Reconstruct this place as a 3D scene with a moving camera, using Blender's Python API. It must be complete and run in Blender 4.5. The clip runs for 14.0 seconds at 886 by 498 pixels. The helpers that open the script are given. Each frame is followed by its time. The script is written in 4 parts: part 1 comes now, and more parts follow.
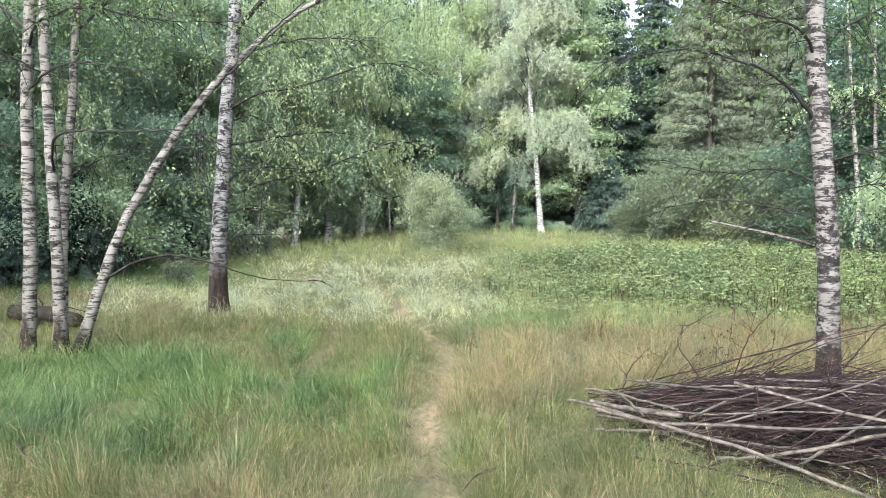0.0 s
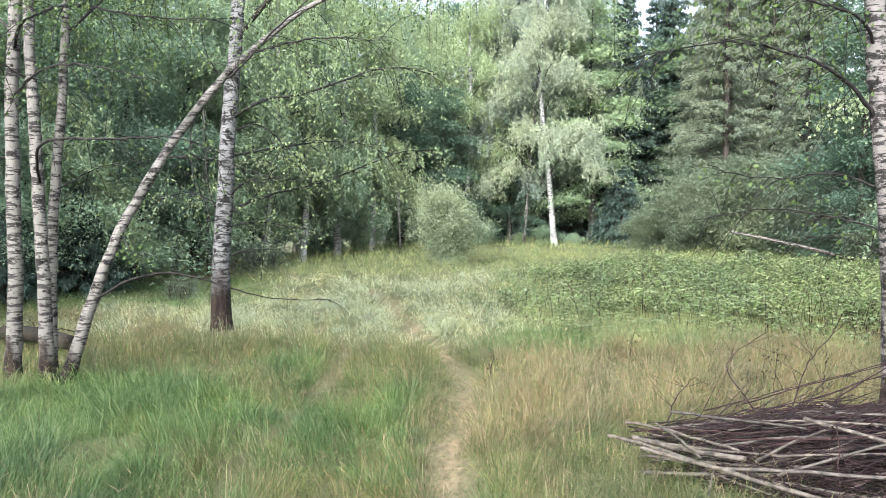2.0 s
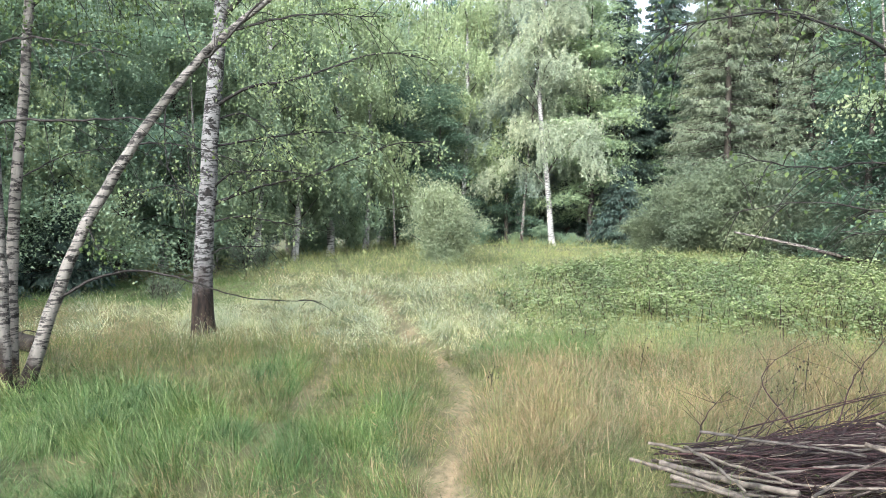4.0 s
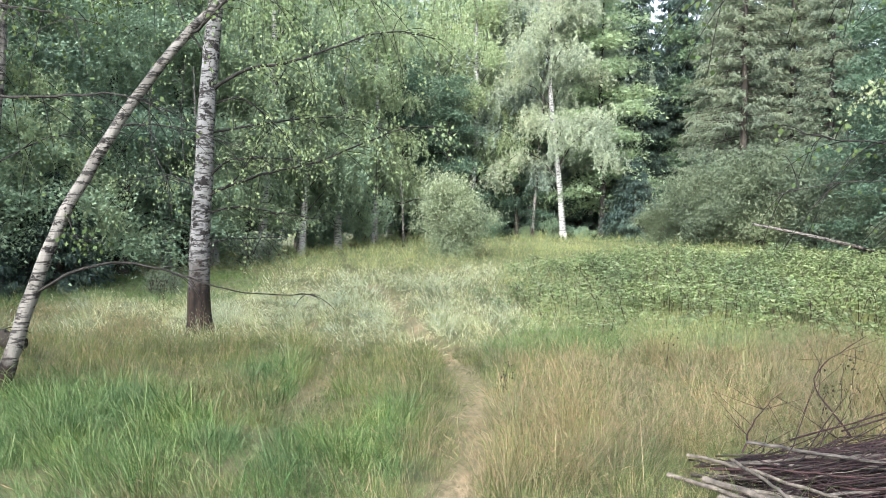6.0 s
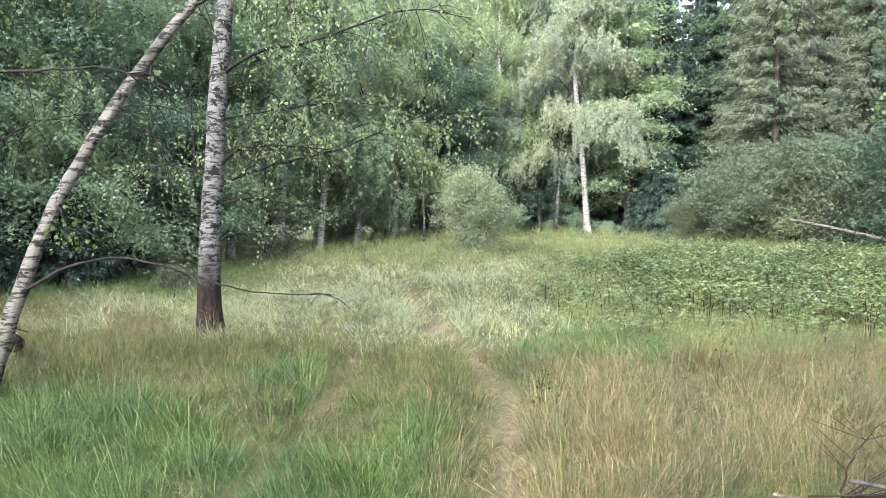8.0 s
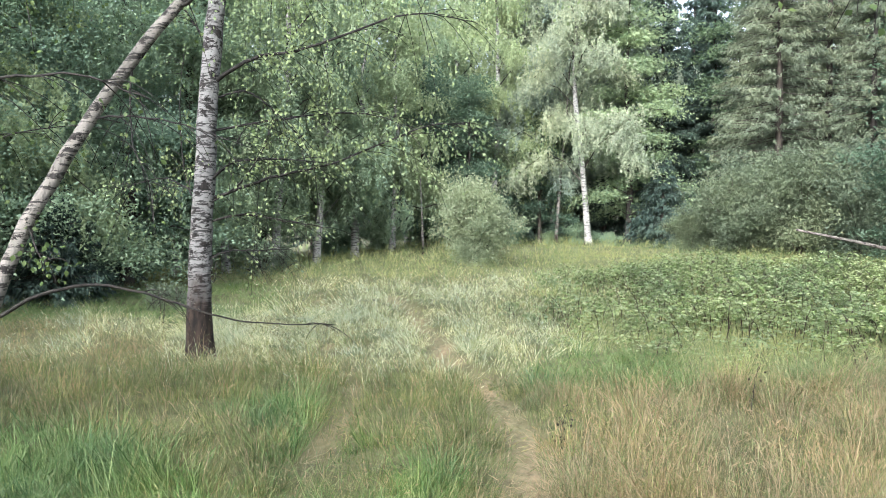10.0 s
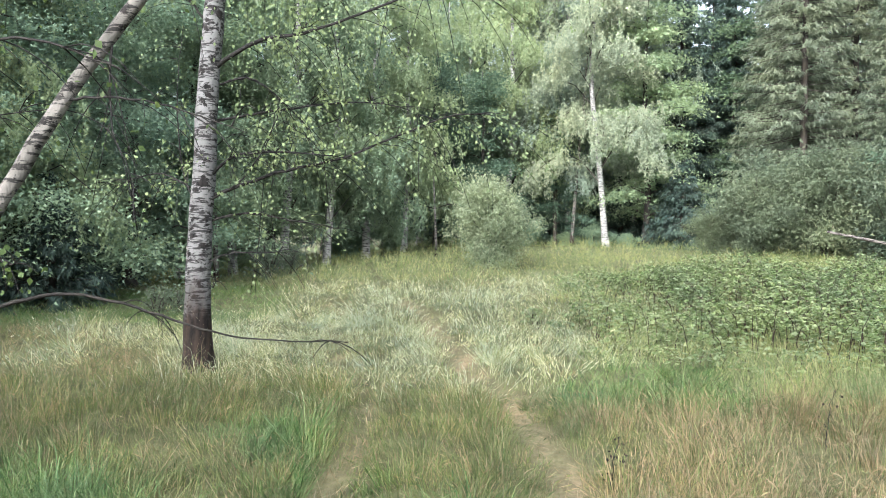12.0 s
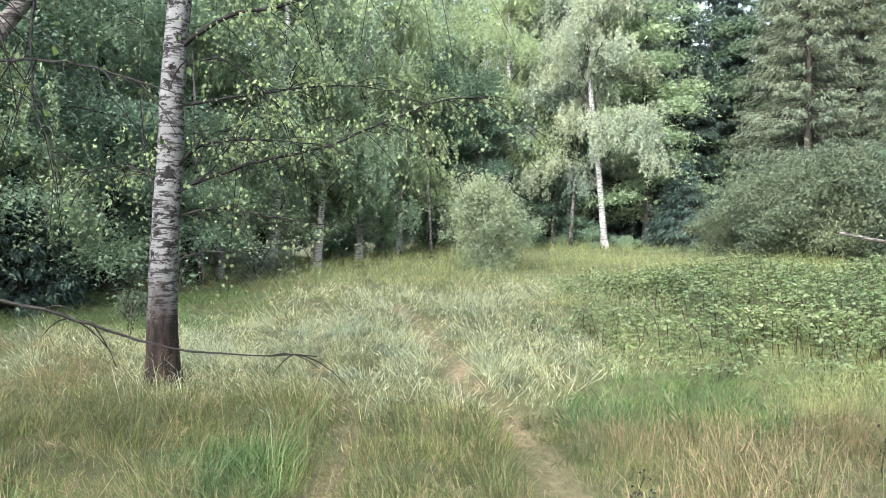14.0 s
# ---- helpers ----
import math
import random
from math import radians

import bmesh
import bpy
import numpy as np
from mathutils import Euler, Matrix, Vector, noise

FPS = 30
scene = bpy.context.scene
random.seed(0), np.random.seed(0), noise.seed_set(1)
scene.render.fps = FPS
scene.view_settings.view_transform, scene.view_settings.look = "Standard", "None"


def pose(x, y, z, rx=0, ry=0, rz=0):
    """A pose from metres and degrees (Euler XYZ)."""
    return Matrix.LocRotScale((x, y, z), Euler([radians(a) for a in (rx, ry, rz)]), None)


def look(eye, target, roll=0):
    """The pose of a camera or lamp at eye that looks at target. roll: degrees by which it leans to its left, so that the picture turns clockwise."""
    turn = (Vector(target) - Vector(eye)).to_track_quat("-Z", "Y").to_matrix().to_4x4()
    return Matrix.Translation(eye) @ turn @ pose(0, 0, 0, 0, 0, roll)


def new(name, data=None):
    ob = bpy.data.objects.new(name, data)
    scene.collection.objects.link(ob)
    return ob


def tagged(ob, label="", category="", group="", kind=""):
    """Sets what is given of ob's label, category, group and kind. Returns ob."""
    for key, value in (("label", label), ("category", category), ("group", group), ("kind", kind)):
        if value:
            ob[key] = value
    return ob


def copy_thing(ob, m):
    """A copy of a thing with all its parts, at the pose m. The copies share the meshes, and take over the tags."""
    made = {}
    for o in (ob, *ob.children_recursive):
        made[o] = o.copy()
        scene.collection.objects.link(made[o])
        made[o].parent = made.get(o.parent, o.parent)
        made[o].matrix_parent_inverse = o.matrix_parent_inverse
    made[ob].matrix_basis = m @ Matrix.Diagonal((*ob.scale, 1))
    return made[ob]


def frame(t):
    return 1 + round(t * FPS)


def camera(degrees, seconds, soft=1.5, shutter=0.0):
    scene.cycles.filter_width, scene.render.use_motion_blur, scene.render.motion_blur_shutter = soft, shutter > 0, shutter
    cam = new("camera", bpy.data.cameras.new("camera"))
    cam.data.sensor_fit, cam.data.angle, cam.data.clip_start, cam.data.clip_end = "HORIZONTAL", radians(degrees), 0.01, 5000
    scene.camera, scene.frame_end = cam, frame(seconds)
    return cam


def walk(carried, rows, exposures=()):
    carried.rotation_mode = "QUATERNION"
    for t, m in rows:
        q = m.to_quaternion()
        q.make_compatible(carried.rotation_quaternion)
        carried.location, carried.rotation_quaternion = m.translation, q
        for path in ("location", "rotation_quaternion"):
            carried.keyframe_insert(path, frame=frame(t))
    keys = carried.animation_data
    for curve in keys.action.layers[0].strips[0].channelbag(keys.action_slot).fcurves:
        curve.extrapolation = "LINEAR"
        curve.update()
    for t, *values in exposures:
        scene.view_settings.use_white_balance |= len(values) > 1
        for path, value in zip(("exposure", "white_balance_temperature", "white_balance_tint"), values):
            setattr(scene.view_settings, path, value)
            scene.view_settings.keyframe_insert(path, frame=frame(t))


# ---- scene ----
cam = camera(57.8, 14.0, soft=0.6)

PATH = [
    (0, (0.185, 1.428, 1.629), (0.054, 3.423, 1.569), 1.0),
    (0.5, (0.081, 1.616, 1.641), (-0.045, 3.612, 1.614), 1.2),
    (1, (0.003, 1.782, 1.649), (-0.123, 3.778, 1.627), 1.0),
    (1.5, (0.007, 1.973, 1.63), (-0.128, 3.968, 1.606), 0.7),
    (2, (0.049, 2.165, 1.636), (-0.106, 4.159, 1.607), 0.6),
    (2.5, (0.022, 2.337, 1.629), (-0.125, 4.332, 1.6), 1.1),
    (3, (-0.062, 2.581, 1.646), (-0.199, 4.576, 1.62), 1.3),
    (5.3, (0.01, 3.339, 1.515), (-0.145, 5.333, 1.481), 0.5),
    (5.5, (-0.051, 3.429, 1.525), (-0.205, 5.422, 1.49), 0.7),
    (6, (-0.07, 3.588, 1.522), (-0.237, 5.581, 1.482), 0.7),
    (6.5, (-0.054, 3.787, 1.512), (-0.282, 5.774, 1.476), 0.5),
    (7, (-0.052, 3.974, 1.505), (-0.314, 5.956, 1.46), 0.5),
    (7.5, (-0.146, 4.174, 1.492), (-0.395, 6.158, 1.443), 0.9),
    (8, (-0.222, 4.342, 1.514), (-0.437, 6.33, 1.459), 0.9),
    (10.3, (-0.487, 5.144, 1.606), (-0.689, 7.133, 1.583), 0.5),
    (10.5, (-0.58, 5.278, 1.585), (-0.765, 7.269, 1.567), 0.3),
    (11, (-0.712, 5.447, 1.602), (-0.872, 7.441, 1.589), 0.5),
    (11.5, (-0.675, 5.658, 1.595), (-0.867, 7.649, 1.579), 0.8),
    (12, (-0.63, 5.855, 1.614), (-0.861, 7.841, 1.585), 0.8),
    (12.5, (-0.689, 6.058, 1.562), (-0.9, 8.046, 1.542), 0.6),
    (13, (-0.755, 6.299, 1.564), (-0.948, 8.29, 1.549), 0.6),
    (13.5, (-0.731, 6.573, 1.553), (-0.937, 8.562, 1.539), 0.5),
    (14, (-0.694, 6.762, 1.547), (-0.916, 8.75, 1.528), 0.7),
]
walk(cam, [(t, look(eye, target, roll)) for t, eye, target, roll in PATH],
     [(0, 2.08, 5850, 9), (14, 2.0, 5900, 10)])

# ---------- light ----------
world = bpy.data.worlds.new("overcast_sky")
scene.world = world
world.use_nodes = True
wn = world.node_tree
sky = wn.nodes.new("ShaderNodeTexSky")
sky.sky_type = 'NISHITA'
sky.sun_disc = False
sky.sun_elevation = radians(33)
sky.sun_rotation = radians(200)
sky.dust_density = 6.0
sky.air_density = 1.0
wn.nodes["Background"].inputs["Strength"].default_value = 0.15
cloud = wn.nodes.new("ShaderNodeHueSaturation")
cloud.inputs["Saturation"].default_value = 0.4
wn.links.new(sky.outputs[0], cloud.inputs["Color"])
wn.links.new(cloud.outputs[0], wn.nodes["Background"].inputs["Color"])

sun_data = bpy.data.lights.new("sun", 'SUN')
sun_data.energy = 1.1
sun_data.angle = radians(35)
sun_data.color = (1.0, 0.96, 0.9)
sun = new("sun", sun_data)
sun.matrix_world = look((-9, -24, 21), (0, 8, 0))

rng = np.random.RandomState(7)


# ---------- materials ----------
class Mat:
    def __init__(self, name):
        self.m = bpy.data.materials.new(name)
        self.m.use_nodes = True
        self.t = self.m.node_tree
        self.b = self.t.nodes["Principled BSDF"]
        self.out = self.t.nodes["Material Output"]

    def node(self, kind, **sets):
        n = self.t.nodes.new(kind)
        for k, v in sets.items():
            n.inputs[k].default_value = v
        return n

    def link(self, a, b):
        self.t.links.new(a, b)

    def noise(self, scale, stretch=(1, 1, 1), detail=4.0, coords="Object", rough=0.55):
        tc = self.node("ShaderNodeTexCoord")
        mp = self.node("ShaderNodeMapping", Scale=stretch)
        self.link(tc.outputs[coords], mp.inputs["Vector"])
        n = self.node("ShaderNodeTexNoise", Scale=scale, Detail=detail, Roughness=rough)
        self.link(mp.outputs[0], n.inputs["Vector"])
        return n.outputs["Fac"]

    def ramp(self, fac, stops):
        r = self.node("ShaderNodeValToRGB")
        el = r.color_ramp.elements
        while len(el) < len(stops):
            el.new(0.5)
        for e, (p, c) in zip(el, stops):
            e.position, e.color = p, (*c, 1)
        self.link(fac, r.inputs["Fac"])
        return r.outputs["Color"]

    def mix(self, fac, a, b, mode='MIX'):
        n = self.t.nodes.new("ShaderNodeMix")
        n.data_type, n.blend_type = 'RGBA', mode
        for v, s in ((fac, n.inputs[0]), (a, n.inputs[6]), (b, n.inputs[7])):
            if isinstance(v, (int, float)):
                s.default_value = v
            elif isinstance(v, tuple):
                s.default_value = (*v, 1)
            else:
                self.link(v, s)
        return n.outputs[2]

    def math(self, op, a, b=0.0):
        n = self.t.nodes.new("ShaderNodeMath")
        n.operation = op
        for v, s in ((a, n.inputs[0]), (b, n.inputs[1])):
            if isinstance(v, (int, float)):
                s.default_value = v
            else:
                self.link(v, s)
        return n.outputs[0]

    def done(self, colour, rough=0.8, bump=None, strength=0.4, distance=0.02):
        self.link(colour, self.b.inputs["Base Color"])
        self.b.inputs["Roughness"].default_value = rough
        self.b.inputs["Specular IOR Level"].default_value = 0.3
        if bump is not None:
            n = self.node("ShaderNodeBump", Strength=strength, Distance=distance)
            self.link(bump, n.inputs["Height"])
            self.link(n.outputs[0], self.b.inputs["Normal"])
        return self.m


def foliage(name, colours, through_light=0.42, patch=0.35, rough=0.58, light_swing=1.0):
    """Leaves or blades: each one has its own tone, and the tone drifts over patches.
    Above 1 the last argument widens the drift to paint lighter and shaded patches.
    """
    m = Mat(name)
    geo = m.node("ShaderNodeNewGeometry")
    info = m.node("ShaderNodeObjectInfo")
    n = len(colours)
    col = m.ramp(geo.outputs["Random Per Island"], [(i / max(1, n - 1), c) for i, c in enumerate(colours)])
    drift = m.ramp(m.noise(patch, coords="Object", detail=6), [(0.3, (1 - 0.24 * light_swing, 1 - 0.18 * light_swing, 1 - 0.16 * light_swing)), (0.7, (1 + 0.22 * light_swing, 1 + 0.17 * light_swing, 1.0))])
    col = m.mix(1.0, col, drift, 'MULTIPLY')
    each = m.ramp(info.outputs["Random"], [(0.0, (0.86, 0.9, 0.92)), (0.5, (1, 1, 1)), (1.0, (1.14, 1.08, 0.93))])
    col = m.mix(1.0, col, each, 'MULTIPLY')
    m.done(col, rough)
    tr = m.node("ShaderNodeBsdfTranslucent")
    m.link(col, tr.inputs["Color"])
    ms = m.node("ShaderNodeMixShader", Fac=through_light)
    m.link(m.b.outputs[0], ms.inputs[1])
    m.link(tr.outputs[0], ms.inputs[2])
    m.link(ms.outputs[0], m.out.inputs["Surface"])
    return m.m


def birch_bark(name, black=0.5, foot=0.9, white=(0.62, 0.6, 0.57)):
    """White bark with dark cross dashes and rough black patches; the foot is dark cracked cork."""
    m = Mat(name)
    tone = m.ramp(m.noise(2.5, (1, 1, 0.6)), [(0.3, tuple(c * 0.62 for c in white)), (0.65, white)])
    dash = m.ramp(m.noise(4.6, (1.2, 1.2, 7.0), 5, rough=0.66), [(0.515, (0, 0, 0)), (0.56, (1, 1, 1))])
    patch = m.ramp(m.noise(6.0, (1.2, 1.2, 1.9), 7, rough=0.72), [(0.72 - 0.26 * black, (0, 0, 0)), (0.78 - 0.26 * black, (1, 1, 1))])
    fine = m.ramp(m.noise(30, (1, 1, 0.4)), [(0.3, (0.004, 0.004, 0.004)), (0.7, (0.024, 0.02, 0.018))])
    col = m.mix(m.math('MULTIPLY', dash, 0.85), tone, (0.009, 0.008, 0.008))
    col = m.mix(patch, col, fine)
    tc = m.node("ShaderNodeTexCoord")
    sep = m.node("ShaderNodeSeparateXYZ")
    m.link(tc.outputs["Object"], sep.inputs[0])
    h = m.math('ADD', sep.outputs["Z"], m.math('MULTIPLY', m.math('SUBTRACT', m.noise(5, (1, 1, 0.5)), 0.5), 1.1))
    low = m.ramp(m.math('DIVIDE', h, max(foot, 0.01) * 2), [(0.36, (1, 1, 1)), (0.62, (0, 0, 0))])
    cork = m.ramp(m.noise(14, (1, 1, 0.3), 6), [(0.35, (0.005, 0.0035, 0.003)), (0.7, (0.04, 0.026, 0.019))])
    col = m.mix(low, col, cork)
    m.b.inputs["Specular IOR Level"].default_value = 0.15
    return m.done(col, 0.9, m.noise(22, (1, 1, 0.5), 6), 0.6, 0.03)


def wood(name, a, b, scale=18, stretch=(1, 1, 1)):
    m = Mat(name)
    col = m.ramp(m.noise(scale, stretch, 5), [(0.3, a), (0.7, b)])
    info = m.node("ShaderNodeObjectInfo")
    col = m.mix(1.0, col, m.ramp(info.outputs["Random"], [(0, (0.7, 0.7, 0.72)), (1, (1.2, 1.15, 1.1))]), 'MULTIPLY')
    return m.done(col, 0.8, m.noise(scale * 2, stretch, 5), 0.4, 0.01)


BARK_MAIN = birch_bark("birch_bark", 0.8, 0.95, (0.205, 0.2, 0.196))
BARK_LEAN = birch_bark("leaning_birch_bark", 0.68, 0.35, (0.195, 0.18, 0.16))
BARK_BLACK = birch_bark("patchy_birch_bark", 0.88, 0.5, (0.19, 0.172, 0.16))
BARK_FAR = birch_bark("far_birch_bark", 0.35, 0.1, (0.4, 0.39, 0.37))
BARK_DARK = wood("dark_bark", (0.02, 0.018, 0.016), (0.075, 0.066, 0.055), 9, (1, 1, 0.3))
BARK_TWIG = wood("twig_bark", (0.007, 0.0065, 0.006), (0.028, 0.025, 0.021), 20)
STICK_PALE = wood("pale_stick_bark", (0.03, 0.026, 0.022), (0.15, 0.132, 0.112), 16)
STICK_BROWN = wood("brown_stick_bark", (0.013, 0.0095, 0.0085), (0.05, 0.038, 0.034), 14)
STICK_CUT = wood("cut_wood", (0.4, 0.3, 0.2), (0.6, 0.48, 0.33), 30)
TWIG_RED = wood("reddish_twig_bark", (0.012, 0.0055, 0.006), (0.05, 0.025, 0.025), 20)
ROT = wood("rotten_wood", (0.008, 0.0065, 0.005), (0.045, 0.035, 0.024), 8)

# far birches: distance haze is mixed into the leaf colour, lighter and greyer
LEAF_BIRCH_HAZED = foliage("hazed_birch_leaves", [(0.188, 0.252, 0.166), (0.239, 0.309, 0.207), (0.306, 0.373, 0.256)], 0.45)
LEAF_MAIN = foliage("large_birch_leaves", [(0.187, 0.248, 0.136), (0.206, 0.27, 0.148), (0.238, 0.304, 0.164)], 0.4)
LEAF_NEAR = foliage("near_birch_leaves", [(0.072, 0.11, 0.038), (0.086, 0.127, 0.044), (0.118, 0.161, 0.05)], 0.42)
# these two also carry painted haze: lifted and shifted towards blue
LEAF_PALE_HAZED = foliage("hazed_pale_birch_leaves", [(0.241, 0.294, 0.244), (0.296, 0.347, 0.291), (0.357, 0.404, 0.341)], 0.45)
LEAF_BROAD_HAZED = foliage("hazed_broad_leaves", [(0.168, 0.245, 0.175), (0.216, 0.299, 0.212), (0.279, 0.36, 0.245)])
# dark leaf colour with the shade of the wood painted in
LEAF_SHADED = foliage("shaded_leaves", [(0.069, 0.116, 0.083), (0.092, 0.145, 0.099), (0.122, 0.176, 0.124)], 0.35)
# needle green lightened and greyed by haze put into the colour
NEEDLE_HAZED = foliage("hazed_spruce_needles", [(0.127, 0.153, 0.111), (0.143, 0.171, 0.12), (0.164, 0.19, 0.133)], 0.3)
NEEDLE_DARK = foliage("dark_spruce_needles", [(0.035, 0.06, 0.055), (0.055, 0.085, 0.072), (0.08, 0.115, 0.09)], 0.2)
WILLOW = foliage("willow_leaves", [(0.103, 0.135, 0.094), (0.124, 0.157, 0.11), (0.158, 0.191, 0.135)])
BUSH = foliage("bush_leaves", [(0.174, 0.221, 0.146), (0.24, 0.288, 0.2), (0.327, 0.374, 0.276)], 0.45)
BRAMBLE = foliage("bramble_leaves", [(0.119, 0.171, 0.066), (0.177, 0.229, 0.102), (0.277, 0.321, 0.195)], 0.35, 0.8, rough=0.36, light_swing=1.2)
# the wide drift paints patches of light and shade into the grass
G_LUSH = foliage("lush_grass", [(0.039, 0.086, 0.027), (0.081, 0.143, 0.053), (0.217, 0.279, 0.153)], 0.32, 1.4, light_swing=1.9)
G_OLIVE = foliage("olive_grass", [(0.05, 0.084, 0.026), (0.108, 0.142, 0.048), (0.275, 0.251, 0.14)], 0.32, 1.4, light_swing=1.9)
G_TAN = foliage("tan_grass", [(0.087, 0.104, 0.046), (0.218, 0.162, 0.092), (0.367, 0.279, 0.189)], 0.32, 1.4, light_swing=1.2)
G_PALE = foliage("pale_grass", [(0.24, 0.29, 0.19), (0.45, 0.475, 0.37), (0.64, 0.64, 0.56)], 0.4, 1.4, light_swing=1.9)
G_FAR = foliage("far_meadow_grass", [(0.14, 0.19, 0.078), (0.235, 0.27, 0.12), (0.39, 0.37, 0.22)], 0.38, 1.4, light_swing=1.9)
G_STRAW = foliage("trodden_straw", [(0.14, 0.125, 0.07), (0.28, 0.2, 0.13), (0.42, 0.33, 0.22)], 0.25, 1.2)


# ---------- mesh tools ----------
class Soup:
    """Gathers points and faces of one size for one mesh."""

    def __init__(self):
        self.v, self.f, self.n, self.fine = [], [], 0, False

    def add(self, v, f):
        self.v.append(np.asarray(v, float).reshape(-1, 3))
        self.f.append(np.asarray(f, int) + self.n)
        self.n += len(self.v[-1])

    def mesh(self, name, mat, smooth=False):
        v, f = np.concatenate(self.v), np.concatenate(self.f)
        k = f.shape[1]
        me = bpy.data.meshes.new(name)
        me.vertices.add(len(v))
        me.vertices.foreach_set("co", v.astype(np.float32).ravel())
        me.loops.add(f.size)
        me.loops.foreach_set("vertex_index", f.astype(np.int32).ravel())
        me.polygons.add(len(f))
        me.polygons.foreach_set("loop_start", np.arange(0, f.size, k, dtype=np.int32))
        if smooth:
            me.polygons.foreach_set("use_smooth", np.ones(len(f), dtype=bool))
        me.materials.append(mat)
        me.update(calc_edges=True)
        return me


def part(name, soup, mat, parent, label="", smooth=False):
    ob = new(name, soup.mesh(name, mat, smooth))
    ob.parent = parent
    if label:
        tagged(ob, label)
    return ob


def thing(name, x, y, z, label, category, group="", kind=""):
    ob = new(name)
    ob.location = (x, y, z)
    ob.empty_display_size = 0.3
    return tagged(ob, label, category, group, kind)


def unit(a):
    return a / np.maximum(1e-9, np.linalg.norm(a, axis=-1, keepdims=True))


def smooth_line(pts, n):
    """A Catmull-Rom line through the points, with n points."""
    p = np.asarray(pts, float)
    p = np.vstack([2 * p[0] - p[1], p, 2 * p[-1] - p[-2]])
    u = np.linspace(0, len(p) - 3 - 1e-6, n)
    i = u.astype(int)
    w = (u - i)[:, None]
    a, b, c, d = p[i], p[i + 1], p[i + 2], p[i + 3]
    return 0.5 * (2 * b + (c - a) * w + (2 * a - 5 * b + 4 * c - d) * w ** 2 + (3 * b - a - 3 * c + d) * w ** 3)


def tube(soup, line, r, sides=6, rough=0.0):
    """A tapered tube along the line, closed by its last narrow ring; r: a radius for each point."""
    line = np.asarray(line, float)
    n = len(line)
    r = np.broadcast_to(np.asarray(r, float), (n,))
    tan = unit(np.gradient(line, axis=0))
    ref = np.array([0.0, 0, 1]) if abs(tan[:, 2].mean()) < 0.8 else np.array([1.0, 0, 0])
    s = unit(np.cross(tan, ref))
    q = np.cross(s, tan)
    a = np.linspace(0, 2 * np.pi, sides, endpoint=False)
    ring = s[:, None] * np.cos(a)[None, :, None] + q[:, None] * np.sin(a)[None, :, None]
    rr = r[:, None, None] * (1 + rough * rng.uniform(-1, 1, (n, sides, 1)))
    v = np.concatenate([(line[:, None] + ring * rr).reshape(-1, 3), line[:1], line[-1:]])
    i, j = np.meshgrid(np.arange(n - 1), np.arange(sides), indexing="ij")
    k = (j + 1) % sides
    f = np.stack([i * sides + j, i * sides + k, (i + 1) * sides + k, (i + 1) * sides + j], -1).reshape(-1, 4)
    j = np.arange(0, sides, 2)
    caps = []
    for c, o in ((n * sides, 0), (n * sides + 1, (n - 1) * sides)):
        caps.append(np.stack([np.full(len(j), c), o + j, o + (j + 1) % sides, o + (j + 2) % sides], -1))
    soup.add(v, np.concatenate([f] + caps))


def leaves(soup, c, d, length, width, flat=0.0):
    """Pointed leaves at c along d. flat: how much their faces turn upward."""
    c, d = np.asarray(c, float), unit(np.asarray(d, float))
    n = len(c)
    length = np.broadcast_to(np.asarray(length, float), (n,))[:, None]
    width = np.broadcast_to(np.asarray(width, float), (n,))[:, None]
    up = rng.normal(size=(n, 3)) * (1 - flat) + np.array([0, 0, 1.0]) * flat
    s = unit(np.cross(d, up))
    nn = np.cross(s, d)
    if soup.fine:
        v = np.stack([c - s * width * 0.5, c + s * width * 0.5, c + d * length], 1)
        soup.add(v, np.arange(3 * n).reshape(-1, 3))
        return
    m = c + d * length * 0.45
    v = np.stack([c, m + s * width * 0.5 + nn * width * 0.12, c + d * length, m - s * width * 0.5 + nn * width * 0.12], 1)
    soup.add(v, np.arange(4 * n).reshape(-1, 4))


def vnoise(x, y, size, seed=0):
    """Smooth noise from 0 to 1 over the plan."""
    tab = np.random.RandomState(seed).rand(64, 64)
    u, w = np.asarray(x) / size, np.asarray(y) / size
    i, j = np.floor(u).astype(int), np.floor(w).astype(int)
    a, b = u - i, w - j
    a, b = a * a * (3 - 2 * a), b * b * (3 - 2 * b)
    g = lambda p, q: tab[p % 64, q % 64]
    return (g(i, j) * (1 - a) + g(i + 1, j) * a) * (1 - b) + (g(i, j + 1) * (1 - a) + g(i + 1, j + 1) * a) * b


def step(a, b, x):
    t = np.clip((np.asarray(x, float) - a) / (b - a), 0, 1)
    return t * t * (3 - 2 * t)


RUT_R = [(0.1, -3), (0.0, 2), (-0.1, 6.2), (-0.25, 7.8), (-0.32, 9.6), (-0.45, 11.8), (-1.0, 14.4), (-2.0, 18), (-4, 24), (-6, 30)]
RUT_L = [(-1.7, -3), (-1.75, 2), (-1.7, 6.9), (-1.75, 8.1), (-1.9, 10.3), (-2.15, 13.1), (-3.3, 16.6), (-4.2, 20), (-6, 25), (-8, 30)]


def rut_distance(x, y, faint=0.0):
    """Distance to the nearer track; faint: by how much the overgrown one counts as farther."""
    d = np.full(np.shape(x), 99.0)
    for line, more in ((RUT_R, 0.0), (RUT_L, faint)):
        p = np.array(line, float)
        side = np.interp(y, p[:, 1], p[:, 0]) + (vnoise(y, y * 0, 1.3, 41) - 0.5) * 0.25
        d = np.minimum(d, np.abs(x - side) + more)
    return d


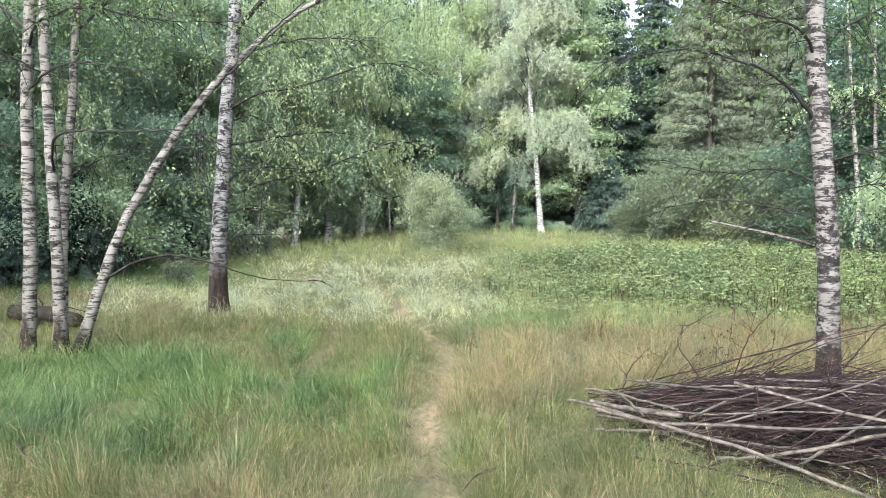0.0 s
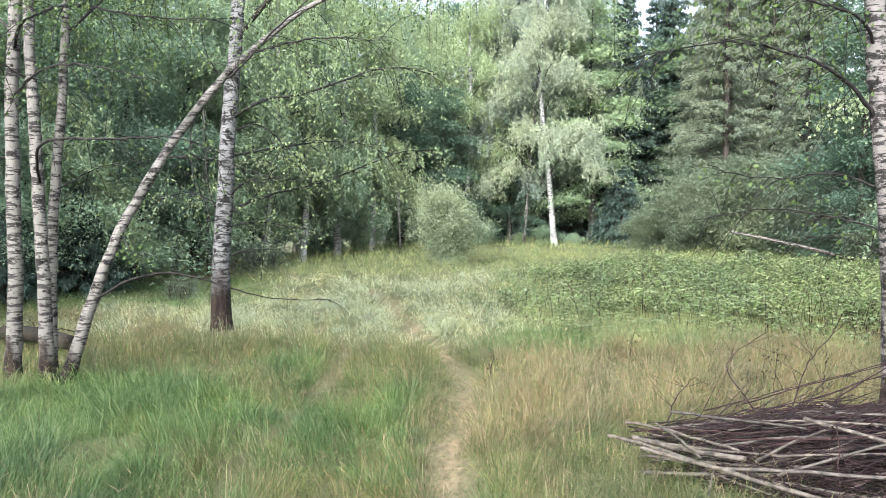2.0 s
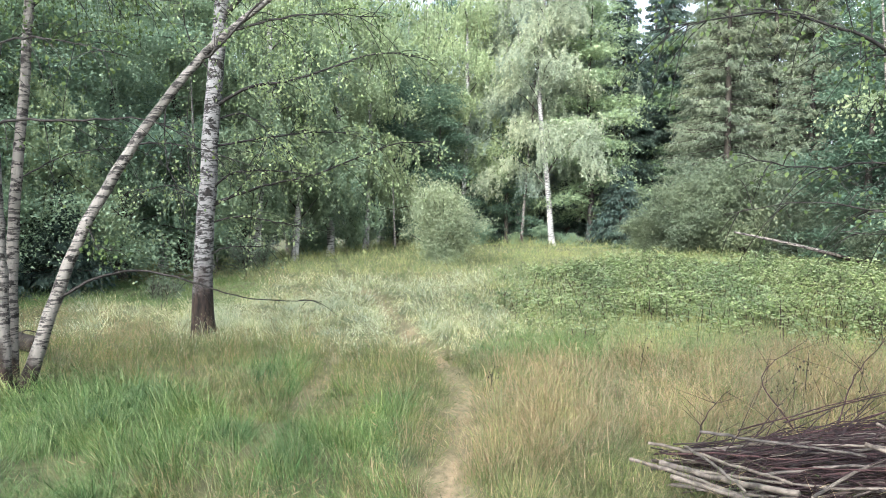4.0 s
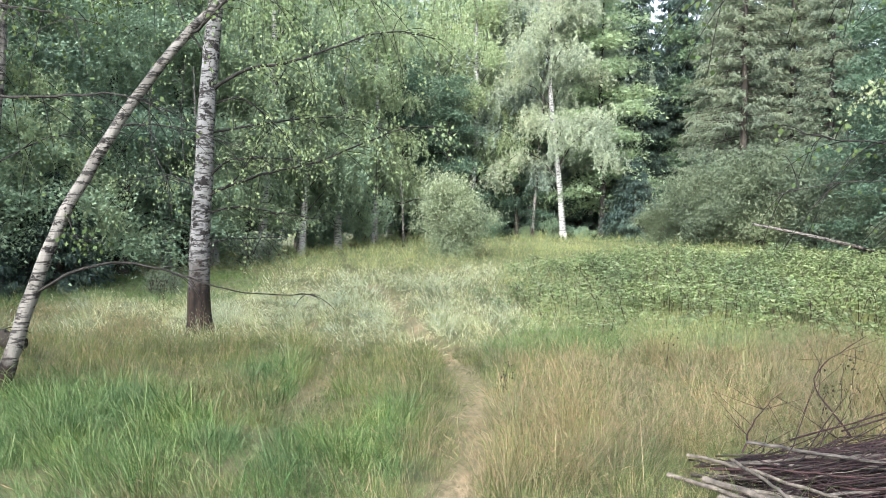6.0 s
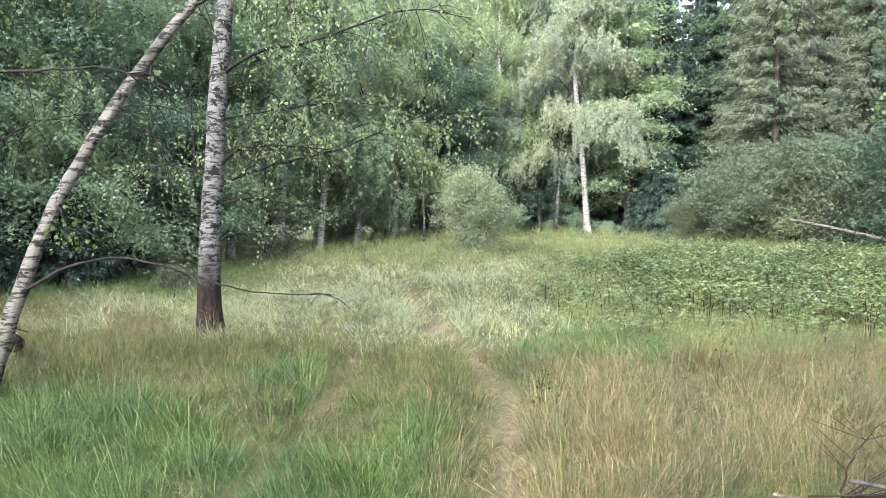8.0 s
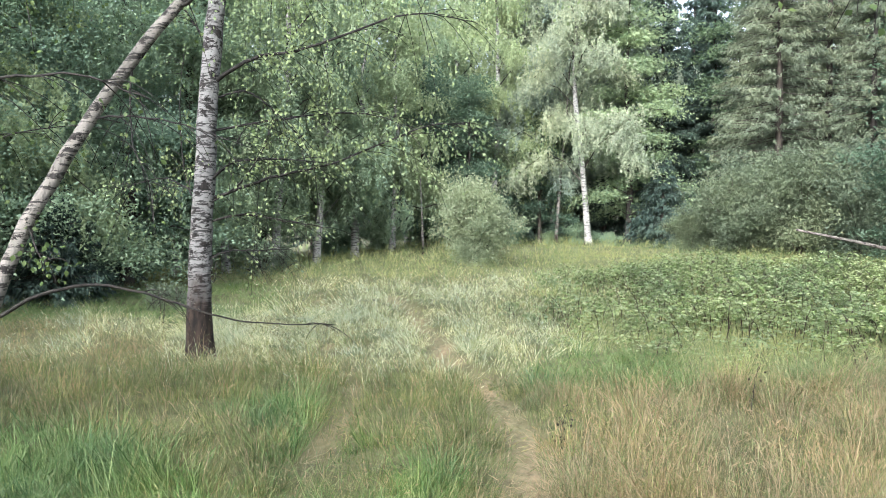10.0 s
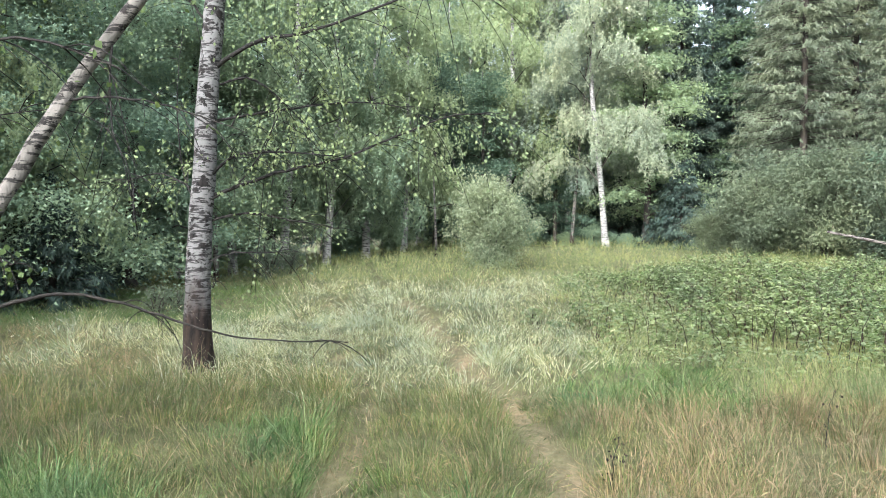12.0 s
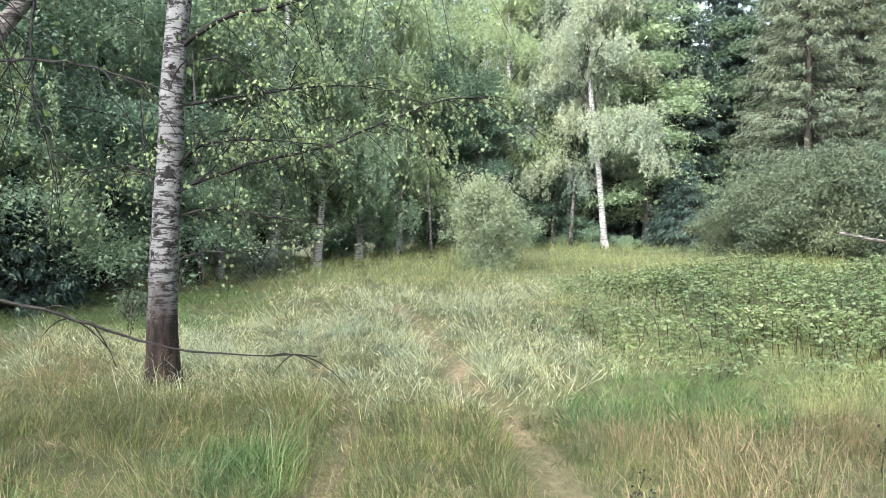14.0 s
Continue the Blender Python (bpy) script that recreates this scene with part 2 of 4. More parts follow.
def rise(x, y):
    """The large shape of the ground: level near the walk, rising to the far edge of the meadow."""
    x, y = np.asarray(x, float), np.asarray(y, float)
    far = np.clip((y - 15) / 28, 0, 1) + 0.12 * np.clip((y - 43) / 100, 0, 3)
    return 1.3 * far * (0.15 + 0.85 * step(-15, -4, x))


def height(x, y):
    r = rut_distance(x, y)
    bump = (vnoise(x, y, 1.7, 3) - 0.5) * 0.10 + (vnoise(x, y, 0.45, 4) - 0.5) * 0.04
    return rise(x, y) + bump - 0.05 * np.exp(-(r / 0.22) ** 2) * (np.asarray(y) < 26)


def gz(x, y):
    return float(height(np.array([x]), np.array([y]))[0])


# ---------- ground ----------
def build_ground():
    m = Mat("meadow_soil")
    at = m.node("ShaderNodeAttribute")
    at.attribute_name = "trodden"
    soil = m.ramp(m.noise(3.0, detail=8), [(0.3, (0.045, 0.05, 0.022)), (0.7, (0.12, 0.12, 0.05))])
    straw = m.ramp(m.noise(16, (1, 0.5, 1), 6), [(0.3, (0.12, 0.095, 0.05)), (0.7, (0.34, 0.26, 0.16))])
    col = m.mix(at.outputs["Fac"], soil, straw)
    m.done(col, 0.95, m.noise(25, detail=8), 0.8, 0.04)
    near = np.concatenate([np.arange(-14, 16.01, 0.24)])
    xs = np.concatenate([-np.geomspace(2500, 15, 26), near, np.geomspace(17, 2500, 26)])
    ys = np.concatenate([-np.geomspace(2500, 3, 26), np.arange(-2, 30.01, 0.22), np.geomspace(30.5, 2500, 34)])
    gx, gy = np.meshgrid(xs, ys, indexing="ij")
    v = np.stack([gx, gy, height(gx, gy)], -1).reshape(-1, 3)
    i, j = np.meshgrid(np.arange(len(xs) - 1), np.arange(len(ys) - 1), indexing="ij")
    w = len(ys)
    f = np.stack([i * w + j, (i + 1) * w + j, (i + 1) * w + j + 1, i * w + j + 1], -1).reshape(-1, 4)
    s = Soup()
    s.add(v, f)
    ob = new("ground", s.mesh("ground", m.m, True))
    r = rut_distance(v[:, 0], v[:, 1], 0.1)
    worn = np.exp(-(r / 0.14) ** 2) * (0.2 + 1.1 * vnoise(v[:, 0], v[:, 1], 0.7, 9)) * (v[:, 1] < 22)
    at = ob.data.attributes.new("trodden", 'FLOAT', 'POINT')
    at.data.foreach_set("value", np.clip(worn, 0, 1).astype(np.float32))
    tagged(ob, "grown meadow soil with two trodden straw wheel tracks", "ground", kind="structure")


build_ground()


# ---------- grass ----------
ZONES = ["olive", "lush", "tan", "pale", "far", "straw"]


def zone_of(x, y):
    """Which grass grows where; the borders are frayed."""
    u = x + (vnoise(x, y, 1.1, 11) - 0.5) * 1.3 + (vnoise(x, y, 0.3, 12) - 0.5) * 0.5
    w = y + (vnoise(x, y, 1.3, 13) - 0.5) * 2.0 + (vnoise(x, y, 0.35, 14) - 0.5) * 0.7
    z = np.zeros(x.shape, int)
    z[(w > 26)] = 4
    z[(u > 0.0) & (w > 14.5) & (w <= 26)] = 4
    fray = (vnoise(x, y, 2.6, 19) - 0.5) * 3.5 + rng.normal(0, 0.9, len(x))
    z[(u + fray > -6.5) & (u + fray < 0.9) & (w + fray > 14.6) & (w + fray <= 25) & (vnoise(x, y, 0.9, 20) > 0.18)] = 3
    z[(u > -0.15) & (u < 9) & (w > 8.4) & (w < 12.4 + 0.55 * u)] = 2
    z[(u > -5.6) & (u < -1.8) & (w > 6.7) & (w < 10.6)] = 1
    z[(u > -1.5) & (u < -0.6) & (w > 7.0) & (w < 9.8)] = 1
    z[(u > -11) & (u < -5.5) & (w > 17.5) & (w < 24)] = 1
    z[(u > -0.3) & (u < 1.3) & (w > 12.8) & (w < 15.5)] = 1
    z[(u > -2.9) & (u < -2.1) & (w > 11.3) & (w < 12.6)] = 1
    z[(u > -9) & (u < -5.0) & (w > 11.5) & (w < 16.5) & (vnoise(x, y, 0.8, 15) > 0.6)] = 2
    mixed = rng.rand(len(x))
    z[(w < 6.5) & (vnoise(x, y, 0.7, 18) > 0.58) & (mixed > 0.35)] = 2
    z[(mixed < 0.36) & (z == 2)] = 0
    z[(mixed > 0.93) & (z == 2)] = 3
    z[(mixed < 0.15) & (z == 3)] = 0
    z[(mixed > 0.85) & (z == 3)] = 4
    z[(mixed > 0.86) & (z == 0)] = 2
    z[(mixed > 0.8) & (z == 1)] = 0
    r = rut_distance(x, y, 0.1)
    z[(r < 0.15 + 0.26 * (vnoise(x, y, 0.6, 16) - 0.5)) & (y < 21) & (mixed < 0.3 + 0.9 * vnoise(x, y, 0.9, 17))] = 5
    return z


def scatter(y0, y1, density):
    half = 0.62 * y1 + 1.5
    n = int(density * 2 * half * (y1 - y0))
    x = rng.uniform(-half, half, n) - 0.06 * y1
    y = rng.uniform(y0, y1, n)
    ok = np.abs(x + 0.07 * y) < 0.60 * y + 1.2
    return x[ok], y[ok]


def build_grass():
    soups = {k: Soup() for k in ZONES}
    tall = dict(olive=0.19, lush=0.2, tan=0.28, pale=0.26, far=0.3, straw=0.1)
    lean = dict(olive=1.5, lush=1.7, tan=1.4, pale=1.2, far=0.8, straw=2.6)
    bands = [(5.5, 7.0, 4600, 20), (7.0, 10.0, 3700, 16), (10.0, 14.0, 2000, 12), (14.0, 19.0, 950, 8),
             (19.0, 27.0, 380, 4), (27.0, 36.0, 120, 2), (36.0, 47.0, 55, 1)]
    for y0, y1, den, tussocks in bands:
        x, y = scatter(y0, y1, den)
        mid = 0.5 * (y0 + y1)
        # most blades stand in tussocks and arch outward from them
        tx, ty = scatter(y0 - 0.3, y1 + 0.3, tussocks)
        which = rng.randint(0, len(tx), len(x))
        spread = (rng.gamma(5, 0.02, len(tx)) * max(1.0, mid / 11))[which]
        grown = rng.uniform(0.55, 1.4, len(tx))[which]
        single = rng.rand(len(x)) < 0.42
        ox, oy = rng.normal(0, 1, (2, len(x))) * spread
        x, y = np.where(single, x, tx[which] + ox), np.where(single, y, ty[which] + oy)
        ox, oy, grown = np.where(single, 0, ox), np.where(single, 0, oy), np.where(single, 0.62, grown)
        tuft = vnoise(x, y, 0.16, 21) * 0.6 + vnoise(x, y, 0.5, 22) * 0.6
        ok = rng.rand(len(x)) < 0.35 + 0.8 * tuft
        # little grows under the brush pile
        ok &= (((x - 3.8) / 2.6) ** 2 + ((y - 7.4 + 0.15 * (x - 2)) / 1.4) ** 2 > 1) | (rng.rand(len(x)) < 0.1)
        x, y, tuft, ox, oy, grown = [q[ok] for q in (x, y, tuft, ox, oy, grown)]
        zone = zone_of(x, y)
        z = height(x, y)
        for k, name in enumerate(ZONES):
            s = zone == k
            n = int(s.sum())
            if not n:
                continue
            p = np.stack([x[s], y[s], z[s] - 0.02], -1)
            h = tall[name] * grown[s] * (0.5 + 0.7 * tuft[s]) * rng.gamma(6, 0.16, n)
            h *= 0.35 + 0.65 * step(0.05, 0.32, rut_distance(x[s], y[s], 0.13)) if name != "straw" else 1
            wid = (0.0028 if name in ("lush", "straw") else 0.0018) * max(1.0, mid / 6.5) * rng.uniform(0.7, 1.5, n)
            # neighbours lean the same way
            a = vnoise(x[s], y[s], 0.7, 23) * 9 + rng.normal(0, 0.9, n)
            out = np.stack([ox[s], oy[s], np.zeros(n)], -1) / (0.09 * max(1.0, mid / 11))
            way = unit(np.stack([np.cos(a), np.sin(a), np.zeros(n)], -1) * 0.7 + out)
            b = rng.uniform(0, 2 * np.pi, n)
            side = np.stack([np.cos(b), np.sin(b), np.zeros(n)], -1) * wid[:, None] * 0.5
            bend = (lean[name] * h * rng.uniform(0.15, 1.2, n))[:, None] * way
            top = np.zeros((n, 3))
            top[:, 2] = h if name != "straw" else h * 0.3
            m = p + top * 0.72 + bend * 0.36
            tip = p + top * rng.uniform(0.72, 1.0, (n, 1)) + bend
            if mid < 12.5:
                v = np.stack([p - side, p + side, m + side * 0.8, m - side * 0.8, tip], 1)
                o = np.arange(n)[:, None] * 5
                f = np.concatenate([o + [0, 1, 2], o + [0, 2, 3], o + [3, 2, 4]])
            else:
                v = np.stack([p - side, p + side, tip], 1)
                f = np.arange(n * 3).reshape(-1, 3)
            soups[name].add(v, f)
            if name in ("tan", "pale", "far", "olive"):
                # loose seed heads on some of the stalks
                q = rng.rand(n) < (0.4 if name != "olive" else 0.12)
                c = tip[q] - top[q] * 0.1
                d = unit(top[q] * 0.6 + bend[q])
                k2 = len(c)
                lw = 0.0045 * max(1.0, mid / 8)
                sd = unit(rng.normal(size=(k2, 3))) * lw
                ln = (0.08 * max(1.0, mid / 16))
                v = np.stack([c, c + d * ln * 0.4 + sd, c + d * ln], 1)
                soups[name].add(v, np.arange(k2 * 3).reshape(-1, 3))
    info = dict(olive=("meadow_grass", G_OLIVE, "olive green meadow grass with drying straw blades"),
                lush=("lush_grass", G_LUSH, "lush blue-green grass lying over in soft tufts"),
                tan=("dry_grass", G_TAN, "tall dry reddish tan grass with loose seed heads"),
                pale=("pale_grass", G_PALE, "pale whitish flowering grass on the open meadow"),
                far=("far_grass", G_FAR, "yellow-green tall grass at the far meadow edge"),
                straw=("trodden_straw", G_STRAW, "flattened dry straw in the trodden wheel tracks"))
    for k, s in soups.items():
        name, mat, label = info[k]
        tagged(new(name, s.mesh(name, mat)), label, "grass", kind="stuff")


build_grass()


def build_brambles():
    """Canes with spreading leaves of three leaflets; they close to a layered, uneven roof."""
    s, canes = Soup(), Soup()
    n = 7600
    x, y = rng.uniform(-1.0, 19, n), rng.uniform(13.2, 28.5, n)
    edge = (vnoise(x, y, 1.5, 31) - 0.5) * 2.6 + rng.normal(0, 0.5, n)
    ok = (y + edge > 16.9 - 0.32 * np.clip(x, 0, 6)) & (x + edge > -0.4) & (y + edge < 26) & (x < 0.62 * y + 0.5)
    ok &= rng.rand(n) < (0.2 + 1.2 * vnoise(x, y, 1.1, 34)) * (0.3 + 0.7 * step(-0.5, 2.2, x + edge))
    x, y = x[ok], y[ok]
    n = len(x)
    full = step(-0.5, 2.5, x + edge[ok]) * 0.55 + 0.45
    full *= 0.4 + 0.6 * step(0, 2.2, y + edge[ok] - 16.9 + 0.32 * np.clip(x, 0, 6))
    h = (0.3 + 0.4 * vnoise(x, y, 1.4, 32) + 0.25 * vnoise(x, y, 0.5, 33)) * full * rng.uniform(0.75, 1.2, n)
    foot = np.stack([x, y, height(x, y) - 0.02], -1)
    a = rng.uniform(0, 2 * np.pi, n)
    lean = np.stack([np.cos(a), np.sin(a), np.zeros(n)], -1) * (h * rng.uniform(0.2, 0.6, n))[:, None]
    up = np.stack([np.zeros(n), np.zeros(n), h], -1)
    for i in range(n):
        tube(canes, np.stack([foot[i], foot[i] + up[i] * 0.7 + lean[i] * 0.4, foot[i] + up[i] + lean[i]]), [0.006, 0.005, 0.003], 3)
    per = 17
    w = np.sqrt(rng.uniform(0.12, 1.0, (n, per)))[..., None]
    c = foot[:, None] + up[:, None] * (w * 1.35 - 0.35 * w ** 2) + lean[:, None] * w ** 1.6
    b = rng.uniform(0, 2 * np.pi, (n, per))
    out = np.stack([np.cos(b), np.sin(b), rng.uniform(-0.25, 0.25, (n, per))], -1)
    c = (c + out * rng.uniform(0.04, 0.16, (n, per, 1))).reshape(-1, 3)
    out = out.reshape(-1, 3)
    size = (0.05 + 0.001 * c[:, 1]) * rng.uniform(0.7, 1.3, len(c))
    cross = np.stack([-out[:, 1], out[:, 0], np.zeros(len(c))], -1)
    for turn, grow in ((0.0, 1.0), (0.95, 0.82), (-0.95, 0.82)):
        leaves(s, c, out + cross * turn + [0, 0, -0.22], size * grow, size * grow * 0.72, 0.64)
    patch = tagged(new("bramble_patch", s.mesh("bramble_patch", BRAMBLE)), "dense low raspberry brambles with broad pale green leaves", "brambles", kind="stuff")
    tagged(part("canes", canes, TWIG_RED, patch), kind="stuff")


build_brambles()


# ---------- trees ----------
def limb(soup, leaf, line, r0, r1, twigs=10, twig_len=0.7, n_leaf=7, size=0.05, droop=0.5, sides=5, start=0.2, fine=0.005):
    """A branch with side twigs, which carry leaves."""
    p = smooth_line(line, max(8, 5 * len(line)))
    p[1:-1] += rng.normal(0, 0.005, (len(p) - 2, 3))
    tube(soup, p, np.linspace(r0, r1 * 0.8, len(p)), sides)
    tan = unit(np.gradient(p, axis=0))
    for u in rng.uniform(start, 1.0, int(twigs * 2)):
        i = int(u * (len(p) - 1))
        d = unit(tan[i] * 0.7 + rng.normal(0, 0.6, 3))
        ln = twig_len * rng.uniform(0.5, 1.2)
        t = np.linspace(0, 1, 5)[:, None]
        q = p[i] + d * ln * t + np.array([0, 0, -droop]) * ln * t ** 2
        tube(soup, q, np.linspace(fine, fine * 0.4, 5), 3)
        if n_leaf:
            w = rng.uniform(0.25, 1, n_leaf)
            c = p[i] + d * ln * w[:, None] + np.array([0, 0, -droop]) * ln * (w ** 2)[:, None] + rng.normal(0, 0.035, (n_leaf, 3))
            ld = rng.normal(0, 0.5, (n_leaf, 3)) + np.array([0, 0, -0.7])
            sz = size * rng.uniform(0.7, 1.3, n_leaf)
            leaves(leaf, c, ld, sz, sz * 0.75)


def strings(leaf, twig, anchors, length, gap, size, sway=0.12):
    """Hanging birch twigs with leaves, from each anchor."""
    for a in anchors:
        ln = length * rng.uniform(0.5, 1.3)
        k = max(4, int(ln / gap))
        t = np.linspace(0, 1, 5)[:, None]
        d = np.array([*rng.normal(0, sway, 2), 0]) * ln
        q = a + np.array([0, 0, -ln]) * t + d * np.sqrt(t)
        if twig is not None:
            if rng.rand() < 0.45:
                tube(twig, q + np.sin(t * 5 + ln * 9) * d * 0.3, np.linspace(0.0028, 0.0012, 5), 3)
        w = rng.rand(k)[:, None]
        c = a + np.array([0, 0, -ln]) * w + d * np.sqrt(w) + rng.normal(0, 0.045, (k, 3))
        sz = size * rng.uniform(0.7, 1.3, k)
        leaves(leaf, c, rng.normal(0, 0.55, (k, 3)) + np.array([0, 0, -0.8]), sz, sz * 0.72)


def trunk_soup(line, radii, n=40, sides=16, rough=0.05, flare=1.35):
    s = Soup()
    p = smooth_line(line, n)
    p[2:-1] += rng.normal(0, 0.004, (n - 3, 3))
    r = np.interp(np.linspace(0, 1, n), np.linspace(0, 1, len(radii)), radii)
    h = p[:, 2] - p[0, 2]
    r = r * (1 + (flare - 1) * np.exp(-np.clip(h, 0, 9) / 0.18))
    tube(s, p, r, sides, rough)
    return s, p


def hero_birch(x, y, line, radii, bark, label, limbs, hanging=(), leaf=LEAF_BIRCH_HAZED, size=0.05, dense=1.0):
    """limbs: (points, r0, r1, twigs, twig length, leaves a twig); hanging: (points, count, length) of a hanging curtain."""
    t = thing("birch_tree", x, y, gz(x, y) - 0.05, label, "birch tree")
    s, _ = trunk_soup(line, radii)
    part("trunk", s, bark, t, smooth=True)
    crown = Soup()
    for pts, r0, r1, tw, tl, nl in limbs:
        b = Soup()
        limb(b, crown, pts, r0, r1, tw * math.sqrt(dense), tl, int(nl * dense), size)
        part("branch", b, BARK_TWIG, t)
    for pts, r0, count, length in hanging:
        b = Soup()
        p = smooth_line(pts, 14)
        tube(b, p, np.linspace(r0, 0.008, 14), 6)
        count = int(count * dense)
        i = rng.randint(2, 14, count)
        strings(crown, b, p[i] + rng.normal(0, 0.22, (count, 3)) * [1, 1, 0.3], length, 0.05, size)
        part("branch", b, BARK_TWIG, t)
    if crown.n:
        part("crown", crown, leaf, t)
    return t


# the large birch beside the left wheel track
hero_birch(-4.42, 14.6, [(0, 0, 0), (-0.03, 0, 1.05), (0.02, 0, 2.2), (0.08, 0, 3.4), (0.2, 0, 5.0), (0.3, 0.1, 7.5), (0.25, 0.2, 10)],
           [0.165, 0.143, 0.13, 0.118, 0.105, 0.08, 0.03], BARK_MAIN, "tall birch with dark corky foot and grey-white banded bark", [
    ([(0.05, 0, 2.25), (0.4, -0.1, 2.5), (0.9, -0.2, 2.55), (1.6, -0.3, 2.5)], 0.022, 0.006, 9, 0.7, 4),
    ([(0.05, 0, 2.0), (0.45, -0.1, 2.2), (0.75, -0.2, 2.5), (0.98, -0.2, 3.0)], 0.016, 0.004, 5, 0.4, 3),
    ([(0.05, 0, 1.78), (0.5, 0.1, 1.88), (1.0, 0.1, 1.82), (1.6, 0, 1.72)], 0.016, 0.004, 6, 0.6, 3),
    ([(0.05, 0, 1.3), (0.35, -0.1, 1.42), (0.7, -0.15, 1.44), (1.2, -0.2, 1.46)], 0.013, 0.004, 4, 0.4, 1),
    ([(0.02, 0, 1.15), (0.2, -0.1, 1.05), (0.25, -0.15, 1.35)], 0.01, 0.004, 2, 0.3, 0),
    ([(0.1, 0, 3.5), (0.7, -0.2, 3.75), (1.4, -0.3, 3.85), (2.6, -0.4, 4.2), (3.4, -0.4, 4.1)], 0.03, 0.006, 14, 0.8, 8),
    ([(0.1, 0, 3.3), (0.5, 0.1, 3.42), (0.85, 0.1, 3.2), (1.25, 0.1, 2.8)], 0.016, 0.004, 7, 0.6, 6),
    ([(0.05, 0, 2.05), (0.8, 0.2, 2.35), (1.6, 0.3, 2.55), (2.7, 0.4, 3.0), (3.3, 0.4, 3.05)], 0.024, 0.005, 16, 0.9, 9),
    ([(-0.03, 0, 1.95), (-0.25, 0.1, 2.3), (-0.35, 0.1, 3.1), (-0.3, 0.1, 3.9)], 0.014, 0.004, 7, 0.5, 5),
    ([(0.05, 0, 4.0), (-0.25, -0.1, 4.5), (-0.4, -0.1, 5.2)], 0.016, 0.006, 6, 0.6, 6),
    ([(-0.03, 0.05, 2.1), (-0.7, 0.4, 2.35), (-1.5, 0.7, 2.2)], 0.014, 0.004, 8, 0.7, 6),
    ([(0.05, 0, 2.9), (0.9, 0.3, 3.1), (1.9, 0.5, 3.2), (2.6, 0.5, 3.0)], 0.018, 0.004, 12, 0.8, 8),
], [
    ([(0.2, 0, 4.8), (1.2, -0.3, 5.6), (2.4, -0.3, 5.8), (3.6, -0.2, 5.5)], 0.045, 60, 1.6),
    ([(0.2, 0, 5.4), (1.5, 0.6, 6.4), (3.0, 0.9, 6.6), (4.3, 1.0, 6.2)], 0.045, 70, 2.0),
    ([(0.25, 0, 6.4), (-0.8, 0.4, 7.2), (-1.8, 0.6, 7.0)], 0.04, 50, 1.8),
    ([(0.25, 0, 7.0), (0.9, -0.9, 7.8), (1.6, -1.6, 7.6)], 0.04, 50, 1.8),
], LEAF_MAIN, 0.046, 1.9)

# the leaning birch and the three upright ones of its clump
hero_birch(-4.62, 10.5, [(-0.2, 0, 0), (-0.06, 0, 0.1), (0.03, 0.02, 0.36), (0.2, 0.08, 0.98), (0.43, 0.25, 1.75), (0.82, 0.45, 2.55), (1.28, 0.6, 3.28), (1.75, 0.7, 3.8), (2.45, 0.8, 4.35), (3.5, 0.9, 4.75)],
           [0.085, 0.075, 0.068, 0.062, 0.056, 0.051, 0.047, 0.038, 0.028, 0.015], BARK_LEAN, "slender birch leaning far over in an arc, white ringed bark", [
    ([(0.2, 0.05, 0.95), (0.62, 0.2, 1.2), (1.1, 0.3, 1.24), (1.6, 0.35, 1.1), (2.1, 0.4, 0.98), (2.8, 0.4, 0.97)], 0.017, 0.004, 4, 0.3, 0),
    ([(1.42, 0.64, 3.45), (1.6, 0.6, 3.55), (2.05, 0.5, 3.95), (2.5, 0.4, 4.3)], 0.02, 0.008, 6, 0.6, 6),
    ([(1.1, 0.54, 3.0), (1.15, 0.45, 2.4), (1.45, 0.25, 1.9)], 0.01, 0.003, 4, 0.4, 2),
    ([(0.82, 0.45, 2.55), (1.5, 0.2, 2.5), (2.3, -0.1, 2.25)], 0.011, 0.003, 6, 0.5, 2),
    ([(1.72, 0.7, 3.77), (2.5, 0.6, 3.9), (3.4, 0.3, 3.8)], 0.016, 0.004, 10, 0.7, 8),
    ([(0.42, 0.24, 1.7), (0.7, 0.0, 1.45), (0.95, -0.2, 1.5)], 0.008, 0.003, 4, 0.25, 8),
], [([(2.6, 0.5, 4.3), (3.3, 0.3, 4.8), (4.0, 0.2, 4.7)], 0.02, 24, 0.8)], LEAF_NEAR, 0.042)
